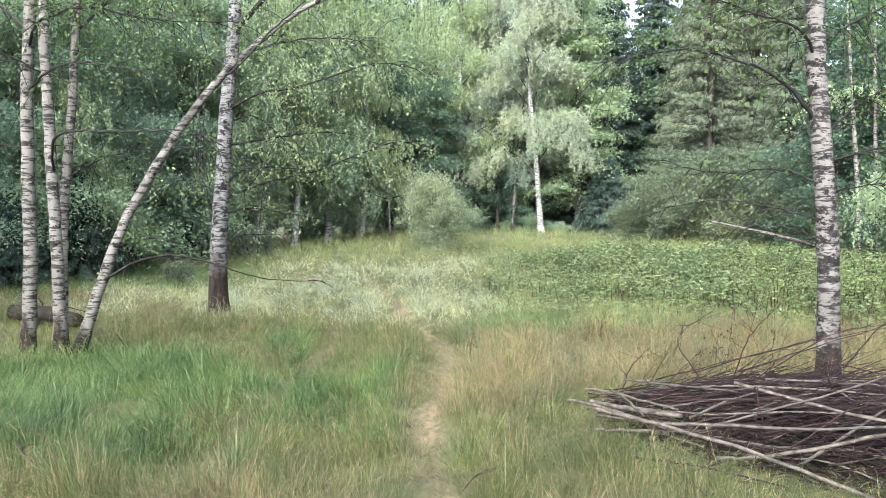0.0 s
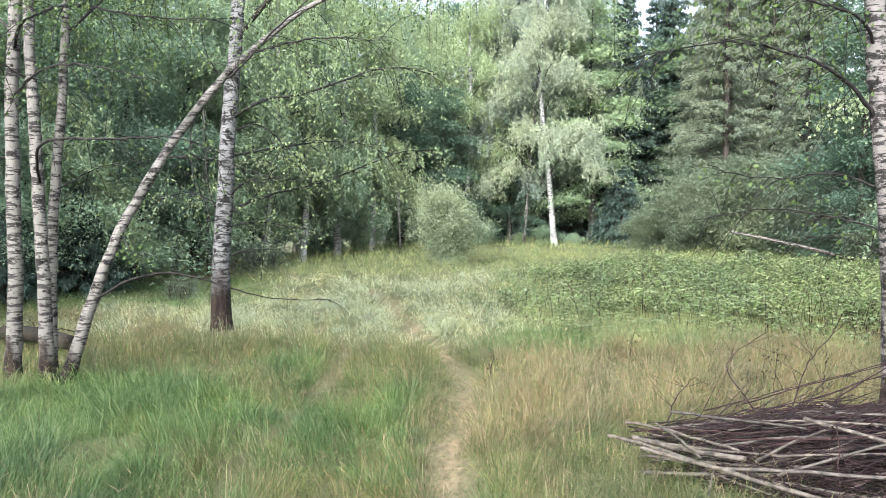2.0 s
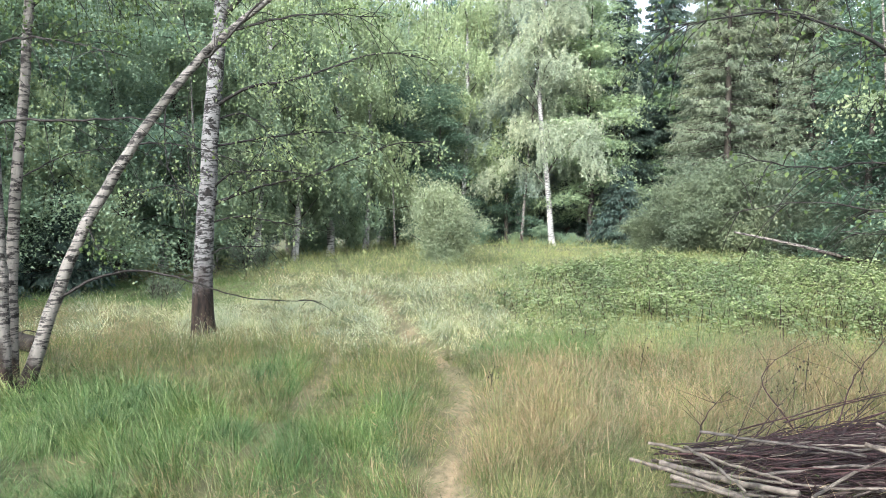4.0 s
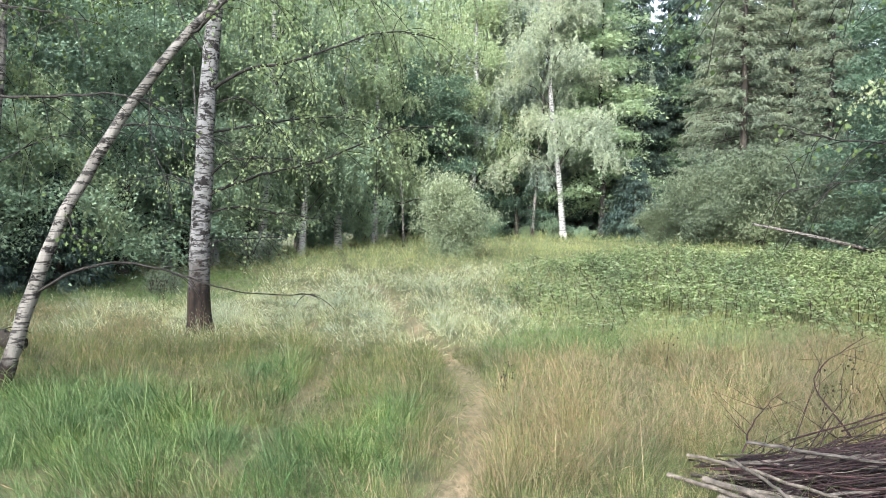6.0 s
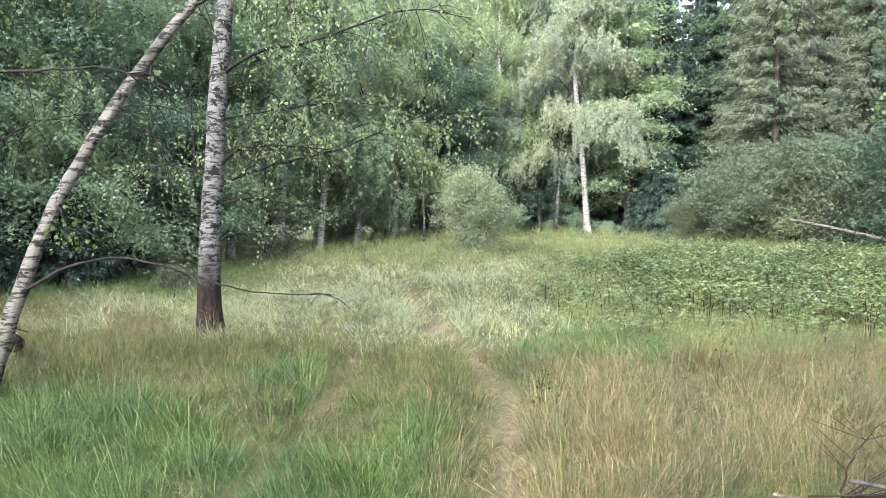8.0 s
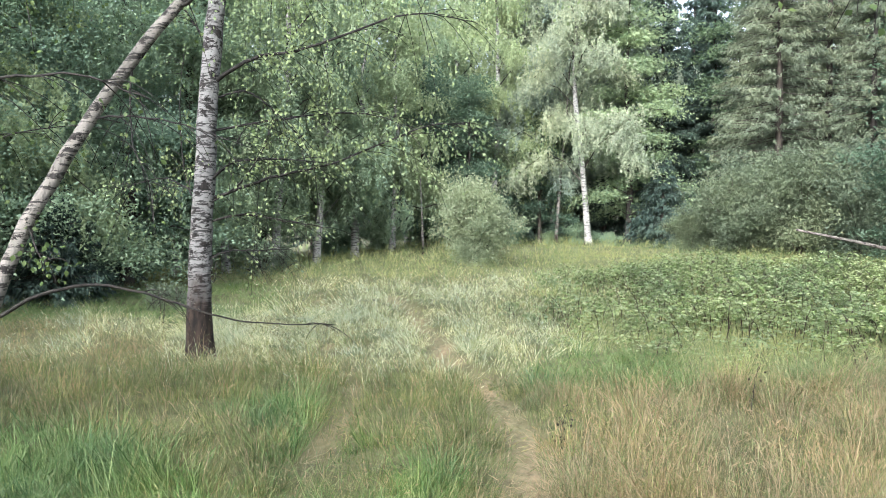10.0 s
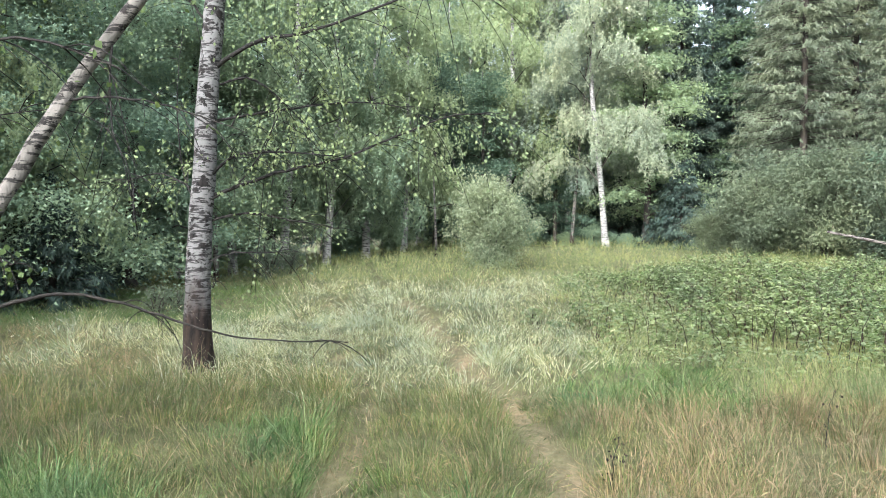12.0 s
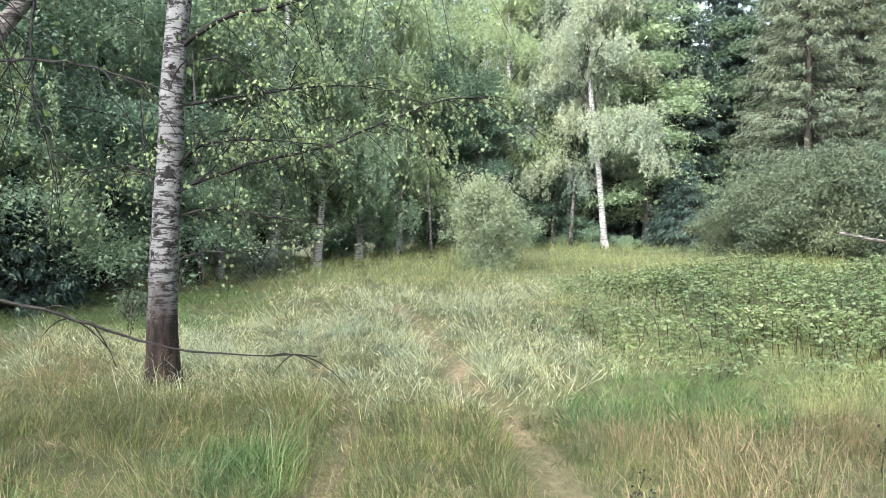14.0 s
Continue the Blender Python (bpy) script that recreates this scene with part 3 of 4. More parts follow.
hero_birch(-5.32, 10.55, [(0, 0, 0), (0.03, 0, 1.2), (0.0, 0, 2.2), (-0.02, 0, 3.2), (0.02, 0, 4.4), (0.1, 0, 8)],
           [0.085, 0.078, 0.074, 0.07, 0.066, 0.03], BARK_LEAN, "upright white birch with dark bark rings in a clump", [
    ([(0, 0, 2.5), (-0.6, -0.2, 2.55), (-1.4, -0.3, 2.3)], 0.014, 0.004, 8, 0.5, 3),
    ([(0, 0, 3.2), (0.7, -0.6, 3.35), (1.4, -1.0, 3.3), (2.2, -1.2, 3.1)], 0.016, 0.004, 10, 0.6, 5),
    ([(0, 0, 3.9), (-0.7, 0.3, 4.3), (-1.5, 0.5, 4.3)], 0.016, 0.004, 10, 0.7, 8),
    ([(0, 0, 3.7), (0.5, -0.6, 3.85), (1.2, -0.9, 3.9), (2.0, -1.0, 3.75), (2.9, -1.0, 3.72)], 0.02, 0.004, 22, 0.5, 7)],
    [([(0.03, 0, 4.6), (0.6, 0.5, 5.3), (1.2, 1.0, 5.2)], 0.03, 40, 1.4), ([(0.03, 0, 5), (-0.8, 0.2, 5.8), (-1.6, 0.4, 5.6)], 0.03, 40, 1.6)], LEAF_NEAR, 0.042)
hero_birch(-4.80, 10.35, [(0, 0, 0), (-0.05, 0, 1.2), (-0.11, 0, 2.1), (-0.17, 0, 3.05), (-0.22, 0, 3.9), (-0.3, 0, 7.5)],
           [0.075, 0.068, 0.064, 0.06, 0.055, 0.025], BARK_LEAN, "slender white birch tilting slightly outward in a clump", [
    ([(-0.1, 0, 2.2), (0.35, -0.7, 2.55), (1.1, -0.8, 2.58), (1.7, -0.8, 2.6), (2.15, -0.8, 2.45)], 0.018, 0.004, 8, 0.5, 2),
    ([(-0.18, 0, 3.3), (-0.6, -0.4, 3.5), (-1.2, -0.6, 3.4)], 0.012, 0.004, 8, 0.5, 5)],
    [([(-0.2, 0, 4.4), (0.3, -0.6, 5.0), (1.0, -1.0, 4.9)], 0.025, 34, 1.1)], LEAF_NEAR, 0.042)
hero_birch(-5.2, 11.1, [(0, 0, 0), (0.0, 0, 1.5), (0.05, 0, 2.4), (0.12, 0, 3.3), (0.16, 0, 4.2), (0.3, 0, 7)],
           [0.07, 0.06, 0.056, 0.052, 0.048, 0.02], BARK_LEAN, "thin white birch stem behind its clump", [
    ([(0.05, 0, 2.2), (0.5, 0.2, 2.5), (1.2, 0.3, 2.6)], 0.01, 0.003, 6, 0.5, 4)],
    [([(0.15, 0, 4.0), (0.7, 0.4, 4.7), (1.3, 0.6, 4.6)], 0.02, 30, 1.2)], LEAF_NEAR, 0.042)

# the birch behind the brush pile
hero_birch(3.33, 9.15, [(0, 0, 0), (-0.02, 0, 1.05), (-0.08, 0, 1.94), (-0.16, 0, 2.78), (-0.22, 0, 3.5), (-0.25, 0, 5), (-0.2, 0, 8)],
           [0.115, 0.1, 0.093, 0.089, 0.084, 0.07, 0.03], BARK_BLACK, "birch with black cracked patches on pale flaking bark", [
    ([(-0.16, 0, 2.65), (-0.5, -0.1, 3.0), (-0.9, -0.15, 3.2), (-1.5, -0.2, 3.3), (-2.3, -0.3, 3.15)], 0.022, 0.004, 20, 0.55, 7),
    ([(-0.18, 0, 3.25), (-0.45, -0.2, 3.5), (-0.9, -0.3, 3.62), (-1.5, -0.3, 3.85)], 0.018, 0.004, 16, 0.5, 7),
    ([(-0.1, 0, 2.1), (-0.5, 0.1, 2.25), (-1.0, 0.1, 2.2), (-1.6, 0.1, 2.3)], 0.011, 0.003, 10, 0.5, 4),
    ([(-0.08, 0, 1.75), (-0.5, 0.1, 1.88), (-1.0, 0.2, 1.95), (-1.6, 0.2, 1.85)], 0.01, 0.003, 8, 0.45, 2),
    ([(-0.08, 0, 1.55), (-0.4, -0.1, 1.68), (-0.9, -0.2, 1.72)], 0.008, 0.003, 5, 0.4, 1),
    ([(-0.1, 0, 2.3), (0.4, 0.1, 2.45), (1.0, 0.2, 2.5), (1.7, 0.2, 2.6)], 0.012, 0.003, 12, 0.6, 6),
    ([(-0.12, 0, 2.55), (0.3, 0.2, 2.9), (0.9, 0.3, 3.2)], 0.014, 0.004, 12, 0.6, 6),
    ([(-0.08, 0, 2.0), (0.4, 0.1, 2.12), (0.9, 0.2, 2.05)], 0.01, 0.003, 8, 0.5, 4),
    ([(-0.2, 0, 3.4), (0.2, 0.1, 3.65), (0.8, 0.1, 4.0)], 0.014, 0.004, 10, 0.6, 6),
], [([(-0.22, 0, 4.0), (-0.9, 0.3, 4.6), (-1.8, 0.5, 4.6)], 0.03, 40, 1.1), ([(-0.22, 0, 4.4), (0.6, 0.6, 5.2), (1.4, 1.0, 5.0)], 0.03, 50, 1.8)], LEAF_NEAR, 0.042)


# ----- kinds of forest tree -----
def weeping_birch(height_m, leaf_mat, bark, label, n_limb=22, low=0.25, spread=2.6, size=0.17, bend=0.6, group=""):
    t = thing("birch_tree", 0, 0, -50, label, "birch tree", group)
    h = height_m
    s, p = trunk_soup([(0, 0, 0), (-bend * 0.4, 0, h * 0.2), (-bend, 0.1, h * 0.45), (-bend * 0.8, 0.2, h * 0.7), (-bend * 0.6, 0, h)],
                      [0.16, 0.13, 0.11, 0.08, 0.02], 24, 8, 0.04)
    part("trunk", s, bark, t, smooth=True)
    crown = Soup()
    crown.fine = True
    for k in range(n_limb):
        u = low + (0.97 - low) * (k + rng.rand()) / n_limb
        a = rng.uniform(0, 2 * np.pi)
        o = p[int(u * 23)]
        ln = spread * (1.15 - u) * rng.uniform(0.6, 1.25) + 0.5
        d = np.array([np.cos(a), np.sin(a), 0])
        line = smooth_line([o, o + d * ln * 0.4 + [0, 0, ln * 0.45], o + d * ln * 0.8 + [0, 0, ln * 0.55], o + d * ln * 1.15 + [0, 0, ln * 0.2]], 8)
        b = Soup()
        tube(b, line[::2] if k % 2 else line[[0, 2, 4, 7]], np.linspace(0.035, 0.012, 4), 3)
        part("branch", b, BARK_DARK, t)
        # tassels of hanging twigs gathered along the limb
        for tuft in range(int(4 + 3.2 * ln)):
            o = line[rng.randint(2, 8)] + rng.normal(0, 0.3, 3) * [1, 1, 0.6]
            c = 8
            strings(crown, None, o + rng.normal(0, 0.2, (c, 3)) * [1, 1, 0.8], 0.8, 0.026, size, 0.4)
    part("crown", crown, leaf_mat, t)
    return t


def broad_tree(height_m, leaf_mat, label, n_limb=26, low=0.15, spread=3.0, size=0.2, group="", dense=110):
    """A layered crown of flat leafy boughs with gaps between."""
    t = thing("broadleaf_tree", 0, 0, -50, label, "tree", group)
    h = height_m
    s, p = trunk_soup([(0, 0, 0), (0.1, 0, h * 0.3), (-0.15, 0.1, h * 0.6), (0, 0, h)], [0.17, 0.14, 0.1, 0.02], 24, 8, 0.05)
    part("trunk", s, BARK_DARK, t, smooth=True)
    crown = Soup()
    crown.fine = True
    for k in range(n_limb):
        u = low + (1.0 - low) * (k + rng.rand()) / n_limb
        a = k * 2.4 + rng.normal(0, 0.5)
        o = p[min(23, int(u * 23))]
        ln = spread * math.sqrt(max(0.08, 1.15 - u)) * rng.uniform(0.65, 1.2)
        d = np.array([np.cos(a), np.sin(a), 0])
        line = smooth_line([o, o + d * ln * 0.5 + [0, 0, ln * 0.22], o + d * ln + [0, 0, ln * 0.15]], 8)
        b = Soup()
        tube(b, line[[0, 2, 4, 7]], np.linspace(0.04, 0.012, 4), 3)
        part("branch", b, BARK_DARK, t)
        for j in range(8):
            c0 = line[rng.randint(3, 8)] + rng.normal(0, 0.4, 3) * [1, 1, 0.35]
            n = dense
            q = rng.normal(0, 1, (n, 3)) * [0.5, 0.5, 0.13]
            q[:, 2] -= 0.22 * (q[:, 0] ** 2 + q[:, 1] ** 2)
            sz = size * rng.uniform(0.6, 1.3, n)
            leaves(crown, c0 + q, rng.normal(0, 1, (n, 3)) * [1, 1, 0.4] + [0, 0, -0.35], sz, sz * 0.6, 0.45)
    part("crown", crown, leaf_mat, t)
    return t


def spruce(height_m, leaf_mat, label, spread=2.6, low=0.05, size=0.3, whorl=0.42, group=""):
    t = thing("spruce_tree", 0, 0, -50, label, "spruce tree", group)
    h = height_m
    s, _ = trunk_soup([(0, 0, 0), (0, 0, h * 0.5), (0.05, 0, h)], [0.2, 0.12, 0.015], 16, 8, 0.03)
    part("trunk", s, BARK_DARK, t, smooth=True)
    b, crown = Soup(), Soup()
    crown.fine = True
    z = h * low
    while z < h * 0.985:
        u = z / h
        reach = spread * (1 - u) ** 0.8 + 0.15
        for a in np.arange(0, 6.28, 0.62) + rng.uniform(0, 6.28):
            a += rng.normal(0, 0.15)
            ln = reach * rng.uniform(0.7, 1.15)
            d = np.array([math.cos(a), math.sin(a), 0])
            o = np.array([0, 0, z + rng.normal(0, 0.2)])
            dip = rng.uniform(0.0, 0.35)
            line = smooth_line([o, o + d * ln * 0.5 + [0, 0, -0.6 * dip * ln], o + d * ln + [0, 0, -dip * ln + 0.1]], 6)
            tube(b, line[[0, 5]], [0.022, 0.008], 3)
            n = int(18 + 42 * ln)
            w = rng.uniform(0.12, 1, n) ** 0.8
            c = np.stack([np.interp(w * 5, np.arange(6), line[:, k]) for k in range(3)], -1) + rng.normal(0, 0.07, (n, 3))
            side = np.array([-d[1], d[0], 0]) * np.where(rng.rand(n) < 0.5, 1, -1)[:, None]
            dd = side * rng.uniform(0.2, 1.0, (n, 1)) + d * 0.6 + np.array([0, 0, -1]) * rng.uniform(0.2, 1.6, (n, 1))
            sz = size * rng.uniform(0.7, 1.5, n) * (0.5 + 0.5 * min(1, ln))
            leaves(crown, c, dd, sz, sz * 0.34, 0.3)
        z += whorl * rng.uniform(0.8, 1.2)
    tagged(part("boughs", b, BARK_DARK, t), kind="stuff")
    part("crown", crown, leaf_mat, t)
    return t


def shrub(w, h, leaf_mat, label, n=7000, size=0.1, stems=14, group="", droop=0.3):
    """A bush of many stems; the leaves sit in clumps along the outer stems."""
    t = thing("shrub", 0, 0, -50, label, "shrub", group)
    crown = Soup()
    crown.fine = True
    for k in range(stems):
        a, ln = rng.uniform(0, 6.28), rng.uniform(0.6, 1.05)
        d = np.array([math.cos(a) * w / 2, math.sin(a) * w / 2, 0]) * ln * rng.uniform(0.2, 1)
        top = math.sqrt(max(0.15, 1 - (np.hypot(d[0], d[1]) / (w / 2 * 1.05)) ** 2)) * h * rng.uniform(0.75, 1.05)
        line = smooth_line([(0, 0, 0), d * 0.4 + [0, 0, top * 0.6], d + [0, 0, top]], 10)
        b = Soup()
        tube(b, line, np.linspace(0.03, 0.005, 10), 4)
        part("stem", b, BARK_DARK, t)
        for j in range(9):
            c0 = line[rng.randint(2, 10)] + rng.normal(0, 0.07, 3) * [w, w, h]
            c0[2] = max(c0[2], 0.12 * h)
            m = int(1.3 * n / stems / 7)
            q = rng.normal(0, 1, (m, 3)) * [0.06 * w, 0.06 * w, 0.055 * h]
            sz = size * rng.uniform(0.6, 1.3, m)
            leaves(crown, c0 + q, rng.normal(0, 0.7, (m, 3)) + d * 0.25 + [0, 0, -droop], sz, sz * 0.5, 0.25)
    part("crown", crown, leaf_mat, t)
    return t


def plant(kinds, spots):
    """Sets copies at (x, y, kind, turn, scale); the first of each kind is the made one."""
    used = set()
    for x, y, k, turn, sc in spots:
        ob = kinds[k]
        m = pose(x, y, gz(x, y) - 0.08, 0, 0, turn) @ Matrix.Diagonal((sc, sc, sc, 1))
        if k in used:
            c = copy_thing(ob, m)
            c.scale = (sc, sc, sc)
        else:
            ob.matrix_basis = m
            used.add(k)


def at(column, dist, eye=(0.185, 1.43)):
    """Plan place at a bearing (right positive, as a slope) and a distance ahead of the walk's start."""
    a = math.atan(column) - radians(3.75)
    return eye[0] + dist * math.tan(a), eye[1] + dist


def stem(px, dist, top_px, h, r, label):
    """A thin far birch of which little but the stem shows."""
    x, y = at((px - 784) / 1420, dist)
    dx = (top_px - px) / 1420 * dist
    hero_birch(x, y, [(0, 0, 0), (dx * 0.3, 0, h * 0.35), (dx * 0.7, 0, h * 0.7), (dx, 0, h)], [r, r * 0.85, r * 0.65, r * 0.3], BARK_LEAN, label,
               [([(dx * 0.6, 0, h * 0.6), (dx * 0.6 + 0.7 * w, -0.2, h * 0.66), (dx * 0.6 + 1.6 * w, -0.3, h * 0.62)], 0.02, 0.006, 14, 0.9, 9) for w in (-1, 1)],
               [], LEAF_BIRCH_HAZED, 0.1)


stem(1523, 25, 1488, 8, 0.08, "slim white birch stem at the wood edge")
stem(1550, 25, 1535, 8, 0.07, "thin white birch stem among the undergrowth")
stem(690, 34, 684, 3.0, 0.05, "short thin pale stem at the meadow edge")
stem(150, 22, 185, 7, 0.055, "thin pale leaning birch stem in the shade")
stem(905, 43, 925, 9, 0.09, "slanting grey trunk under the far birches")
stem(360, 25, 345, 6, 0.07, "slim pale birch stem behind the meadow")

FOREST = {
    "pale": weeping_birch(17, LEAF_PALE_HAZED, BARK_FAR, "tall weeping birch with haze-paled leaves and white trunk at the forest edge", 34, 0.24, 2.9, 0.1, 0.75, "forest edge trees"),
    "birch": weeping_birch(13, LEAF_BIRCH_HAZED, BARK_FAR, "green weeping birch with hanging twigs at the meadow edge", 26, 0.1, 2.6, 0.085, 0.4, "forest edge trees"),
    "birch2": weeping_birch(10, LEAF_PALE_HAZED, BARK_FAR, "young haze-paled green birch hanging low over the meadow edge", 24, 0.06, 2.4, 0.085, -0.5, "forest edge trees"),
    "broad": broad_tree(13, LEAF_BROAD_HAZED, "green broadleaf tree with layered leafy boughs", 30, 0.12, 2.8, 0.15, "forest edge trees"),
    "dark": broad_tree(11, LEAF_SHADED, "dark bluish broadleaf tree with dense low boughs", 28, 0.06, 2.6, 0.15, "forest edge trees"),
    "spruce": spruce(19, NEEDLE_HAZED, "tall yellow-green spruce with drooping boughs", 3.1, 0.04, 0.17, 0.42, "spruces"),
    "hazel": broad_tree(8, LEAF_BROAD_HAZED, "leafy hazel with fine dense twigs in the shade", 30, 0.05, 2.6, 0.075, "forest edge trees", 230),
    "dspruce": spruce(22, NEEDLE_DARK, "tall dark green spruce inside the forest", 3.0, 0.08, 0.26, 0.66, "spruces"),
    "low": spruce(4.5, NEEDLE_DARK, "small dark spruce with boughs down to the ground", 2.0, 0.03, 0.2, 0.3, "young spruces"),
}


def forest():
    spots = []

    def tree(px, dist, kind, sc=1.0):
        x, y = at((px - 784) / 1420, dist)
        spots.append((x, y, kind, rng.uniform(0, 360), sc * rng.uniform(0.94, 1.06)))

    # far edge, from the hanging birches round to the tall spruces
    for row in [(850, 46, "pale", 1.0), (800, 44, "birch", 1.05), (760, 41, "dark", 0.75), (905, 50, "pale", 1.1),
                (1020, 43.5, "broad", 0.95), (1000, 47, "pale", 1.05), (1075, 47, "dspruce", 0.75), (900, 46, "pale", 1.0), (1130, 55, "dspruce", 0.8), (1000, 49, "broad", 1.15), (1075, 42, "low", 0.9), (730, 47, "birch", 1.1), (880, 44, "dark", 0.6),
                (690, 41, "dark", 0.8), (640, 37, "birch", 0.85), (580, 34, "birch", 1.0), (520, 31, "birch", 0.9), (455, 29, "birch", 0.95),
                (380, 28, "birch", 0.95), (300, 27, "birch", 1.0), (560, 40, "birch", 1.2), (430, 36, "dark", 1.2), (330, 34, "broad", 1.1),
                (610, 45, "broad", 1.15), (230, 24, "hazel", 1.15), (160, 22, "birch", 0.9), (90, 20, "hazel", 1.1), (20, 19, "birch", 0.8), (-20, 18, "hazel", 1.0), (330, 27, "hazel", 1.1),
                (150, 30, "dspruce", 0.7), (50, 27, "dspruce", 0.65), (-60, 20, "dspruce", 0.6), (-150, 17, "hazel", 1.0), (240, 36, "dspruce", 0.75),
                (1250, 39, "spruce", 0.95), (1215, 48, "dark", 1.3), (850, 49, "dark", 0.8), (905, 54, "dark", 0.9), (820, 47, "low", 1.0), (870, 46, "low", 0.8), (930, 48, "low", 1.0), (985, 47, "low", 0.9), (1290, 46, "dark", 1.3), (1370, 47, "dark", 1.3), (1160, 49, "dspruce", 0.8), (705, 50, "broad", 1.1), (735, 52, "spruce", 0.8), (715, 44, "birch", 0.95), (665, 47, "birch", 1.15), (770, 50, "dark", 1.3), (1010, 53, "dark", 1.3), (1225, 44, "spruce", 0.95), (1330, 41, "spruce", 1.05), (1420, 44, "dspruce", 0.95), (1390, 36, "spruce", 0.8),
                # right edge: dark kind chosen so its colour supplies the shade
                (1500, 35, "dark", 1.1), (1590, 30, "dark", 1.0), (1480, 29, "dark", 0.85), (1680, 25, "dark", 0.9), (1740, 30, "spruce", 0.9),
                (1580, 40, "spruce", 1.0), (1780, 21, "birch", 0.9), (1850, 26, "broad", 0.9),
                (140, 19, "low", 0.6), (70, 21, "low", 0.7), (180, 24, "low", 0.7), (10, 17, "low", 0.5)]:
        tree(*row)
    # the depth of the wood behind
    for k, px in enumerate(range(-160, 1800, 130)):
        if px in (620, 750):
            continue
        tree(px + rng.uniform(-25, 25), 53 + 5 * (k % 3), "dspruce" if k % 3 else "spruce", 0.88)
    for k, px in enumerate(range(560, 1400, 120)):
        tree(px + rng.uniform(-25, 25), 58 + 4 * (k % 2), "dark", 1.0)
    # dark spruces added to stand for the shaded gap between the trees
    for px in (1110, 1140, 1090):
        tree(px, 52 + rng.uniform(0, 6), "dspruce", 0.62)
    # the wood on both sides of the walk and behind it
    for x, y, k in [(-15, 6, "dark"), (-14, -3, "broad"), (-8, -10, "dark"), (1, -13, "broad"), (9, -9, "dark"), (13, 0, "broad"),
                    (14, 9, "broad"), (16, 16, "birch"), (-12, 12, "birch2")]:
        spots.append((x, y, k, rng.uniform(0, 360), 1.0))
    x, y = at((957 - 784) / 1420, 42)
    spots.insert(0, (x, y, "pale", 0, 1.0))
    plant(FOREST, spots)


forest()

BUSHES = {
    "round": shrub(3.2, 2.6, BUSH, "round grey-green bush alone on the meadow", 24000, 0.08, 40, "meadow bushes"),
    "willow": shrub(5.0, 3.4, WILLOW, "wide grey-green willow bush at the wood edge", 14000, 0.13, 26, "willow bushes"),
    "under": shrub(2.4, 1.3, LEAF_BROAD_HAZED, "low green undergrowth at the wood edge", 3600, 0.09, 12, "undergrowth"),
    "small": shrub(1.1, 0.9, WILLOW, "small dark twiggy shrub in the grass", 900, 0.07, 12, "small shrubs"),
}


def bushes():
    spots = []

    def bush(px, dist, kind, sc):
        x, y = at((px - 784) / 1420, dist)
        spots.append((x, y, kind, rng.uniform(0, 360), sc))

    for row in [(770, 28.3, "round", 1.0), (1110, 37, "willow", 0.5), (1185, 36, "willow", 0.95), (1280, 35, "willow", 1.1), (1370, 34, "willow", 1.1),
                (1450, 31, "willow", 0.8), (1230, 38, "willow", 1.1), (1540, 27, "willow", 0.7), (1290, 25, "small", 1.0),
                (440, 25, "small", 1.3), (470, 26, "small", 1.0), (300, 17.6, "small", 0.7), (330, 17.8, "small", 0.65)]:
        bush(*row)
    for px in range(-40, 700, 62):
        bush(px + rng.uniform(-20, 20), 21 + 0.026 * px + rng.uniform(0, 2), "under", rng.uniform(0.6, 1.1))
    for px in range(680, 1120, 52):
        bush(px + rng.uniform(-15, 15), 42 + rng.uniform(0, 2), "under", rng.uniform(0.5, 0.95))
    plant(BUSHES, spots)


bushes()


# ---------- fallen wood ----------
def fallen_trunk(name, a, b, r0, r1, mat, label):
    t = thing(name, *a, label, "fallen trunk")
    d = np.array(b) - np.array(a)
    s = Soup()
    p = smooth_line([(0, 0, 0), d * 0.5 + [0, 0, 0.05], d], 16)
    tube(s, p, np.linspace(r0, r1, 16), 9, 0.05)
    part("trunk", s, mat, t, smooth=True)
    for u in (0.25, 0.45, 0.6, 0.8):
        q, k = d * u, Soup()
        w = rng.normal(0, 0.12, 3)
        tube(k, smooth_line([q, q + [0.05, -0.05, r0 + 0.05], q + [0.1 + w[0], -0.1 + w[1], r0 + 0.2 + w[2]]], 6), np.linspace(0.012, 0.005, 6), 5)
        part("branch_stub", k, BARK_TWIG, t)


fx0, fy0 = at((1475 - 784) / 1420, 28.6)
fx1, fy1 = at((1255 - 784) / 1420, 28.2)
fallen_trunk("fallen_birch", (fx0, fy0, gz(fx0, fy0) + 0.3), (fx1, fy1, gz(fx1, fy1) + 1.25), 0.07, 0.035, BARK_LEAN, "white fallen birch trunk leaning through the willows")
fallen_trunk("rotten_log", (-7.2, 13.3, gz(-7.2, 13.3) + 0.18), (-5.7, 12.4, gz(-5.7, 12.4) + 0.2), 0.12, 0.1, ROT, "dark rotten log lying in the grass behind birches")


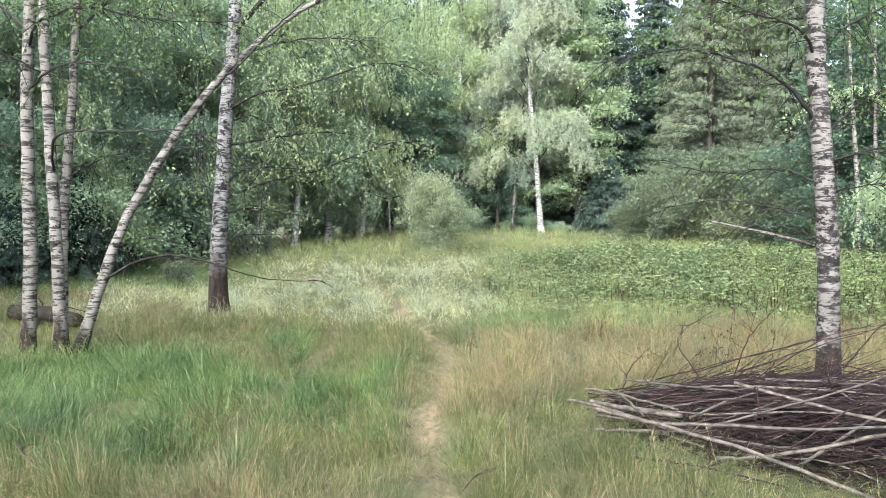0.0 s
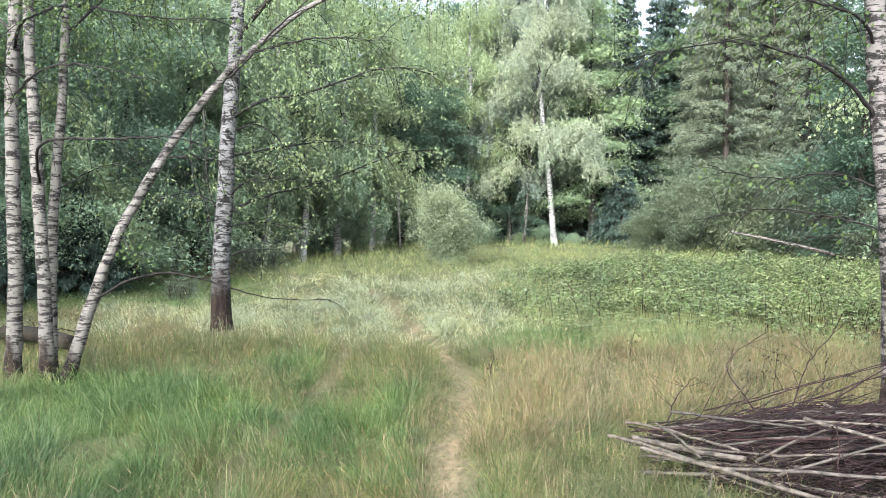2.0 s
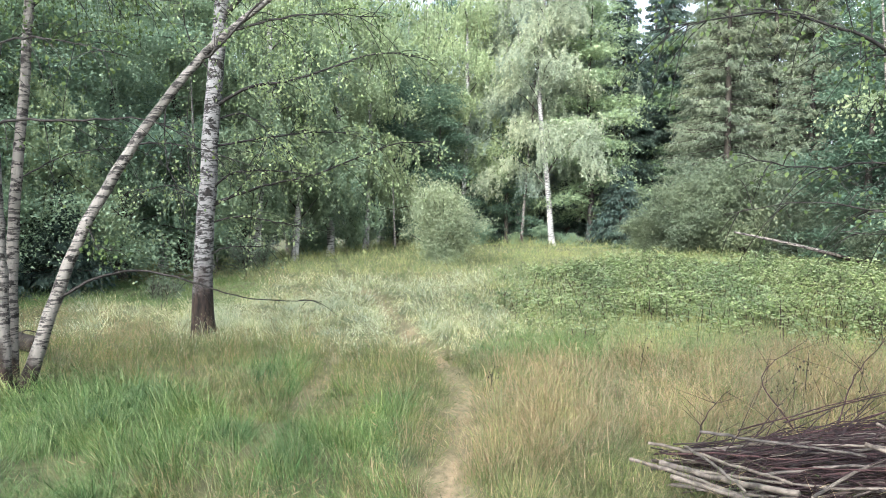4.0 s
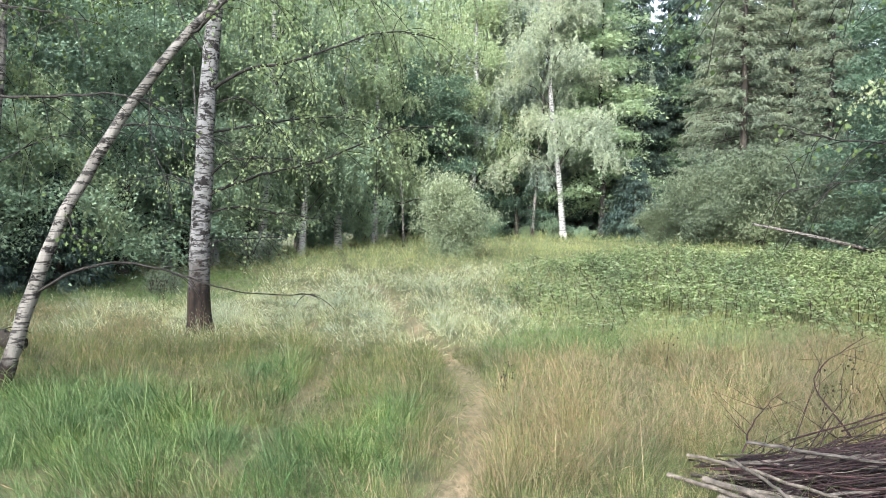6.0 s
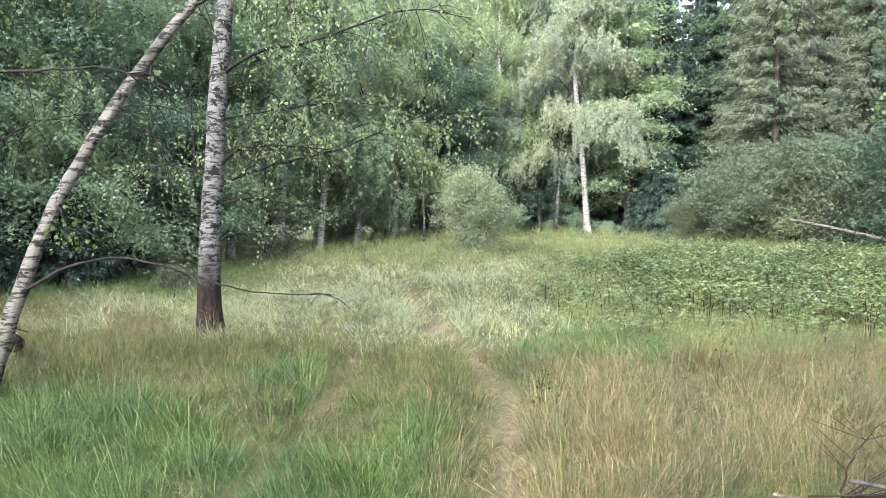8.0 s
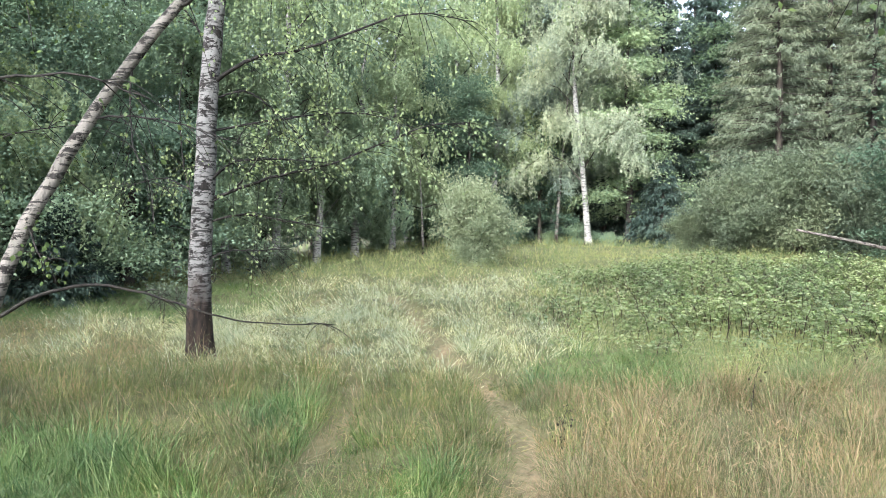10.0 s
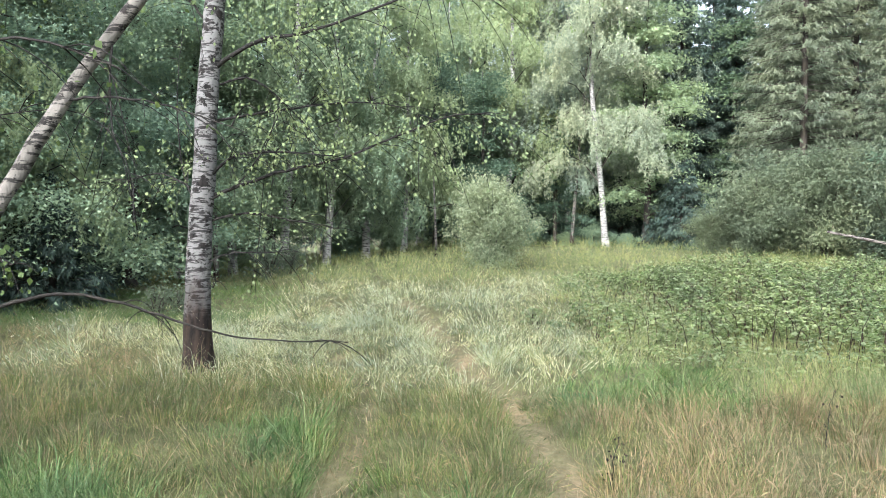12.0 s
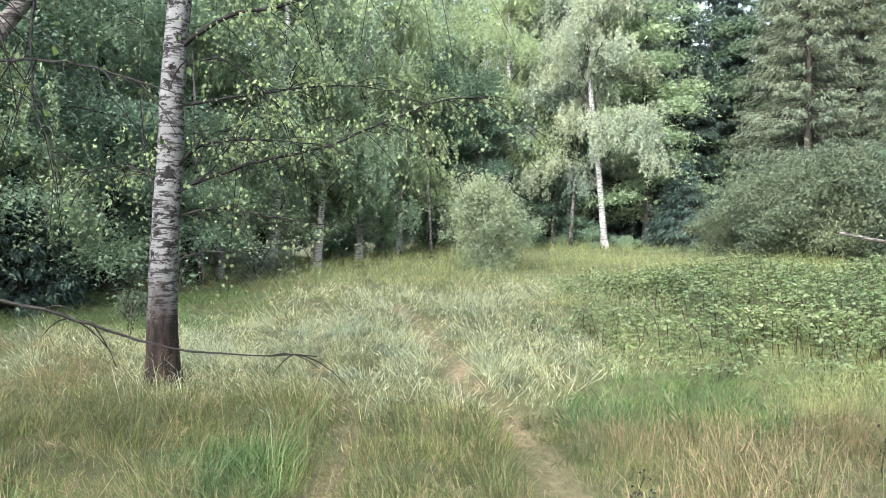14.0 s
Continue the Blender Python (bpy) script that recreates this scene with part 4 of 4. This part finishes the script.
def brush_pile():
    """A heap of cut birch poles and brushwood: pale cut ends to one side, dark twiggy tops to the other."""
    cx, cy = 3.0, 7.7
    t = thing("brush_pile", cx, cy, 0.0, "heap of cut birch poles and reddish brushwood in the grass", "brush pile")
    t.scale = (1, 1, 0.9)

    def middle(x):
        return 8.05 - 0.34 * (x - 1.1)

    def half(x):
        return 0.5 + 1.0 * float(step(1.0, 2.6, x)) + 0.1 * max(0.0, x - 2.8)

    def top_of(x, y):
        w = (y - middle(x)) / half(x)
        return (0.27 + 0.24 * float(step(1.0, 2.8, x))) * math.sqrt(max(0.0, 1 - w * w))

    def stick(points, r0, r1, mat, knots=0.03):
        s = Soup()
        p = smooth_line(np.array(points, float) - [cx, cy, 0], 14)
        p[1:-1] += rng.normal(0, 0.0035, (12, 3))
        p[:, 2] = np.maximum(p[:, 2], 0.03)
        tube(s, p, np.linspace(r0, r1, 14) * 0.6, 7, knots)
        part("stick", s, mat, t, smooth=True)

    # the large pale poles on top
    for points, r0, r1 in [
            ([(0.82, 8.1, 0.22), (1.1, 7.6, 0.26), (1.42, 7.05, 0.26)], 0.024, 0.02),
            ([(0.97, 7.6, 0.27), (1.39, 6.93, 0.31), (1.76, 6.46, 0.3), (2.05, 6.15, 0.24), (2.4, 5.75, 0.18)], 0.027, 0.019),
            ([(1.68, 6.82, 0.13), (1.9, 6.72, 0.17), (2.24, 6.58, 0.3), (2.62, 6.53, 0.42), (3.3, 6.5, 0.5)], 0.027, 0.022),
            ([(1.36, 7.0, 0.32), (1.67, 6.8, 0.38), (2.05, 6.54, 0.43), (2.56, 6.44, 0.49), (3.3, 6.4, 0.55)], 0.022, 0.015),
            ([(1.6, 6.82, 0.34), (1.8, 6.84, 0.41), (2.29, 6.9, 0.56), (2.8, 6.95, 0.74), (3.4, 7.1, 0.98)], 0.017, 0.011),
            ([(1.95, 7.4, 0.57), (2.12, 7.22, 0.54), (2.33, 6.87, 0.53), (2.61, 6.55, 0.51), (3.2, 6.1, 0.5)], 0.024, 0.018),
            ([(0.98, 8.35, 0.27), (1.2, 7.9, 0.33), (1.5, 7.2, 0.38)], 0.02, 0.016),
            ([(1.3, 8.3, 0.38), (1.62, 7.95, 0.42), (2.0, 7.5, 0.47)], 0.02, 0.015),
            ([(1.15, 8.05, 0.34), (1.2, 7.6, 0.36), (1.25, 7.15, 0.34)], 0.017, 0.014),
            ([(0.98, 7.95, 0.25), (1.2, 7.5, 0.3), (1.5, 7.1, 0.36)], 0.034, 0.03),
            ([(0.95, 7.48, 0.12), (1.3, 7.42, 0.14), (1.9, 7.3, 0.2)], 0.026, 0.024),
            ([(0.98, 7.65, 0.2), (1.4, 7.5, 0.2), (2.2, 7.3, 0.25)], 0.022, 0.02),
            ([(1.55, 7.05, 0.36), (2.0, 7.4, 0.46), (2.6, 7.8, 0.5), (3.4, 8.2, 0.56)], 0.018, 0.01),
            ([(2.1, 6.5, 0.2), (2.9, 6.9, 0.58), (3.8, 7.5, 0.72)], 0.02, 0.012),
            ([(2.3, 7.8, 0.52), (3.0, 7.5, 0.56), (4.2, 7.0, 0.6)], 0.022, 0.015),
            ([(1.5, 8.1, 0.36), (2.2, 7.6, 0.5), (3.1, 7.1, 0.55), (3.9, 6.4, 0.5)], 0.017, 0.011),
            ([(1.35, 7.2, 0.3), (1.25, 6.95, 0.16), (1.12, 6.75, 0.04)], 0.012, 0.007)]:
        stick(points, r0, r1, STICK_PALE)
    # poles within the heap, fanned out from the cut ends
    for k in range(330):
        x0 = 1.0 + 2.9 * rng.rand() ** 1.25
        y0 = middle(x0) + half(x0) * rng.uniform(-0.95, 0.95)
        a = rng.normal(-0.12, 0.42)
        ln = rng.uniform(0.8, 2.3)
        f = rng.uniform(0.05, 1.0) ** 0.55
        tilt = rng.normal(0.0, 0.05)
        pts = []
        for u in (0, 0.35, 0.7, 1):
            x, y = x0 + ln * u * math.cos(a), y0 + ln * u * math.sin(a) + rng.normal(0, 0.03)
            pts.append((x, y, max(top_of(x, y) * f, 0.05) + 0.03 + tilt * (u - 0.4) + rng.normal(0, 0.025)))
        thick = rng.rand() < 0.36
        r = rng.uniform(0.013, 0.024) if thick else rng.uniform(0.005, 0.011)
        pale = rng.rand() < (0.55 if thick else 0.16)
        stick(pts, r, r * 0.6, STICK_PALE if pale else STICK_BROWN if rng.rand() < 0.5 else TWIG_RED)
    # long tops that rise out of the heap
    for a, m, b in [((1.6, 8.5, 0.35), (2.4, 8.7, 0.55), (3.7, 8.8, 0.95)), ((1.9, 8.5, 0.42), (2.8, 8.6, 0.7), (4.2, 8.6, 1.05)), ((2.2, 8.2, 0.5), (3.1, 8.4, 0.8), (4.4, 8.3, 1.3)),
                    ((2.0, 8.6, 0.35), (1.85, 8.8, 0.7), (2.2, 8.9, 1.0)), ((2.3, 8.6, 0.4), (2.45, 8.7, 0.75), (2.75, 8.8, 1.1)),
                    ((1.3, 8.4, 0.28), (1.38, 8.45, 0.48), (1.55, 8.5, 0.66)), ((2.9, 7.6, 0.6), (3.5, 7.4, 0.9), (4.0, 7.3, 1.35)), ((3.0, 7.2, 0.5), (3.7, 6.9, 0.85), (4.6, 6.7, 1.15)),
                    ((1.7, 7.0, 0.3), (1.6, 6.7, 0.2), (1.5, 6.35, 0.05)), ((2.0, 7.1, 0.5), (1.95, 6.9, 0.62), (1.85, 6.55, 0.1)), ((2.6, 7.3, 0.55), (2.5, 7.1, 0.8), (2.9, 6.9, 0.72)),
                    ((2.1, 6.7, 0.25), (2.5, 6.6, 0.6), (3.3, 6.7, 0.85)), ((1.5, 7.5, 0.38), (2.1, 7.1, 0.52), (2.9, 7.0, 0.7)),
                    ((2.6, 8.5, 0.5), (3.3, 8.7, 0.85), (4.5, 8.8, 0.98)), ((3.1, 8.3, 0.55), (3.3, 8.2, 0.9), (3.7, 8.1, 1.4))]:
        s = Soup()
        limb(s, Soup(), np.array([a, m, b]) - [cx, cy, 0], 0.0065, 0.0025, 5, 0.34, 0, droop=0.0, fine=0.0025)
        part("branch", s, TWIG_RED, t)
    # fine brushwood, denser towards the tops
    s = Soup()
    for k in range(5200):
        x = 1.15 + 4.9 * rng.rand() ** 0.8
        y = middle(x) + half(x) * rng.uniform(-1, 1)
        h = top_of(x, y)
        a, e = rng.normal(-0.05, 0.6), rng.normal(0.04, 0.2)
        ln = rng.uniform(0.25, 0.9)
        o = np.array([x - cx, y - cy, h * rng.uniform(0.1, 1.08) ** 0.7 + 0.03])
        d = np.array([math.cos(a), math.sin(a), e]) * ln
        p = np.stack([o, o + d * 0.5 + rng.normal(0, 0.03, 3), o + d])
        p[:, 2] = np.maximum(p[:, 2], 0.03)
        tube(s, p, [0.005, 0.0038, 0.002], 3)
    tagged(part("brushwood", s, TWIG_RED, t), kind="stuff")


brush_pile()


# ---------- small growth ----------
def weed(x, y, h, label):
    t = thing("weed", x, y, gz(x, y), label, "weed")
    s, l = Soup(), Soup()
    limb(s, l, [(0, 0, 0), (0.02, 0, h * 0.5), (0.05, 0, h)], 0.005, 0.002, 5, 0.08, 2, 0.025, 0.2, 4, fine=0.002)
    part("stem", s, BARK_TWIG, t)
    part("leaves", l, ROT, t)


weed(-0.12, 11.25, 0.36, "dark withered weed standing beside the wheel track")
for wx, wy, wh in [(-6.0, 16.9, 0.75), (-5.6, 17.1, 0.6), (-6.3, 17.4, 0.5)]:
    weed(wx, wy, wh, "dark twiggy sapling standing in the shaded grass")
for wx, wy, wh in [(2.55, 10.2, 0.55), (2.8, 10.6, 0.62), (2.3, 9.9, 0.42), (3.2, 10.4, 0.58), (1.6, 12.3, 0.45)]:
    weed(wx, wy, wh, "thin dry brown stalk standing in tan grass")


def loose_stick(points, r, label):
    t = thing("stick", *points[0], label, "stick")
    s = Soup()
    p = smooth_line(np.array(points) - np.array(points[0]), 10)
    tube(s, p, np.linspace(r, r * 0.5, 10), 6, 0.08)
    part("shaft", s, STICK_BROWN, t)
    k = Soup()
    tube(k, smooth_line([p[5], p[5] + [0.05, -0.06, 0.05], p[5] + [0.14, -0.08, 0.08]], 5), np.linspace(r * 0.5, r * 0.25, 5), 5)
    part("twig", k, STICK_BROWN, t)


loose_stick([(-2.95, 6.5, 0.16), (-2.8, 6.3, 0.15), (-2.6, 6.15, 0.1)], 0.008, "dark bent stick lying in trodden grass")
loose_stick([(1.1, 6.75, 0.12), (1.5, 6.6, 0.12), (1.95, 6.3, 0.1)], 0.01, "thin brown stick lying in grass beside the brush pile")
loose_stick([(0.2, 6.4, 0.1), (0.1, 6.25, 0.12), (0.02, 6.0, 0.1)], 0.006, "thin brown twig lying in the wheel track")
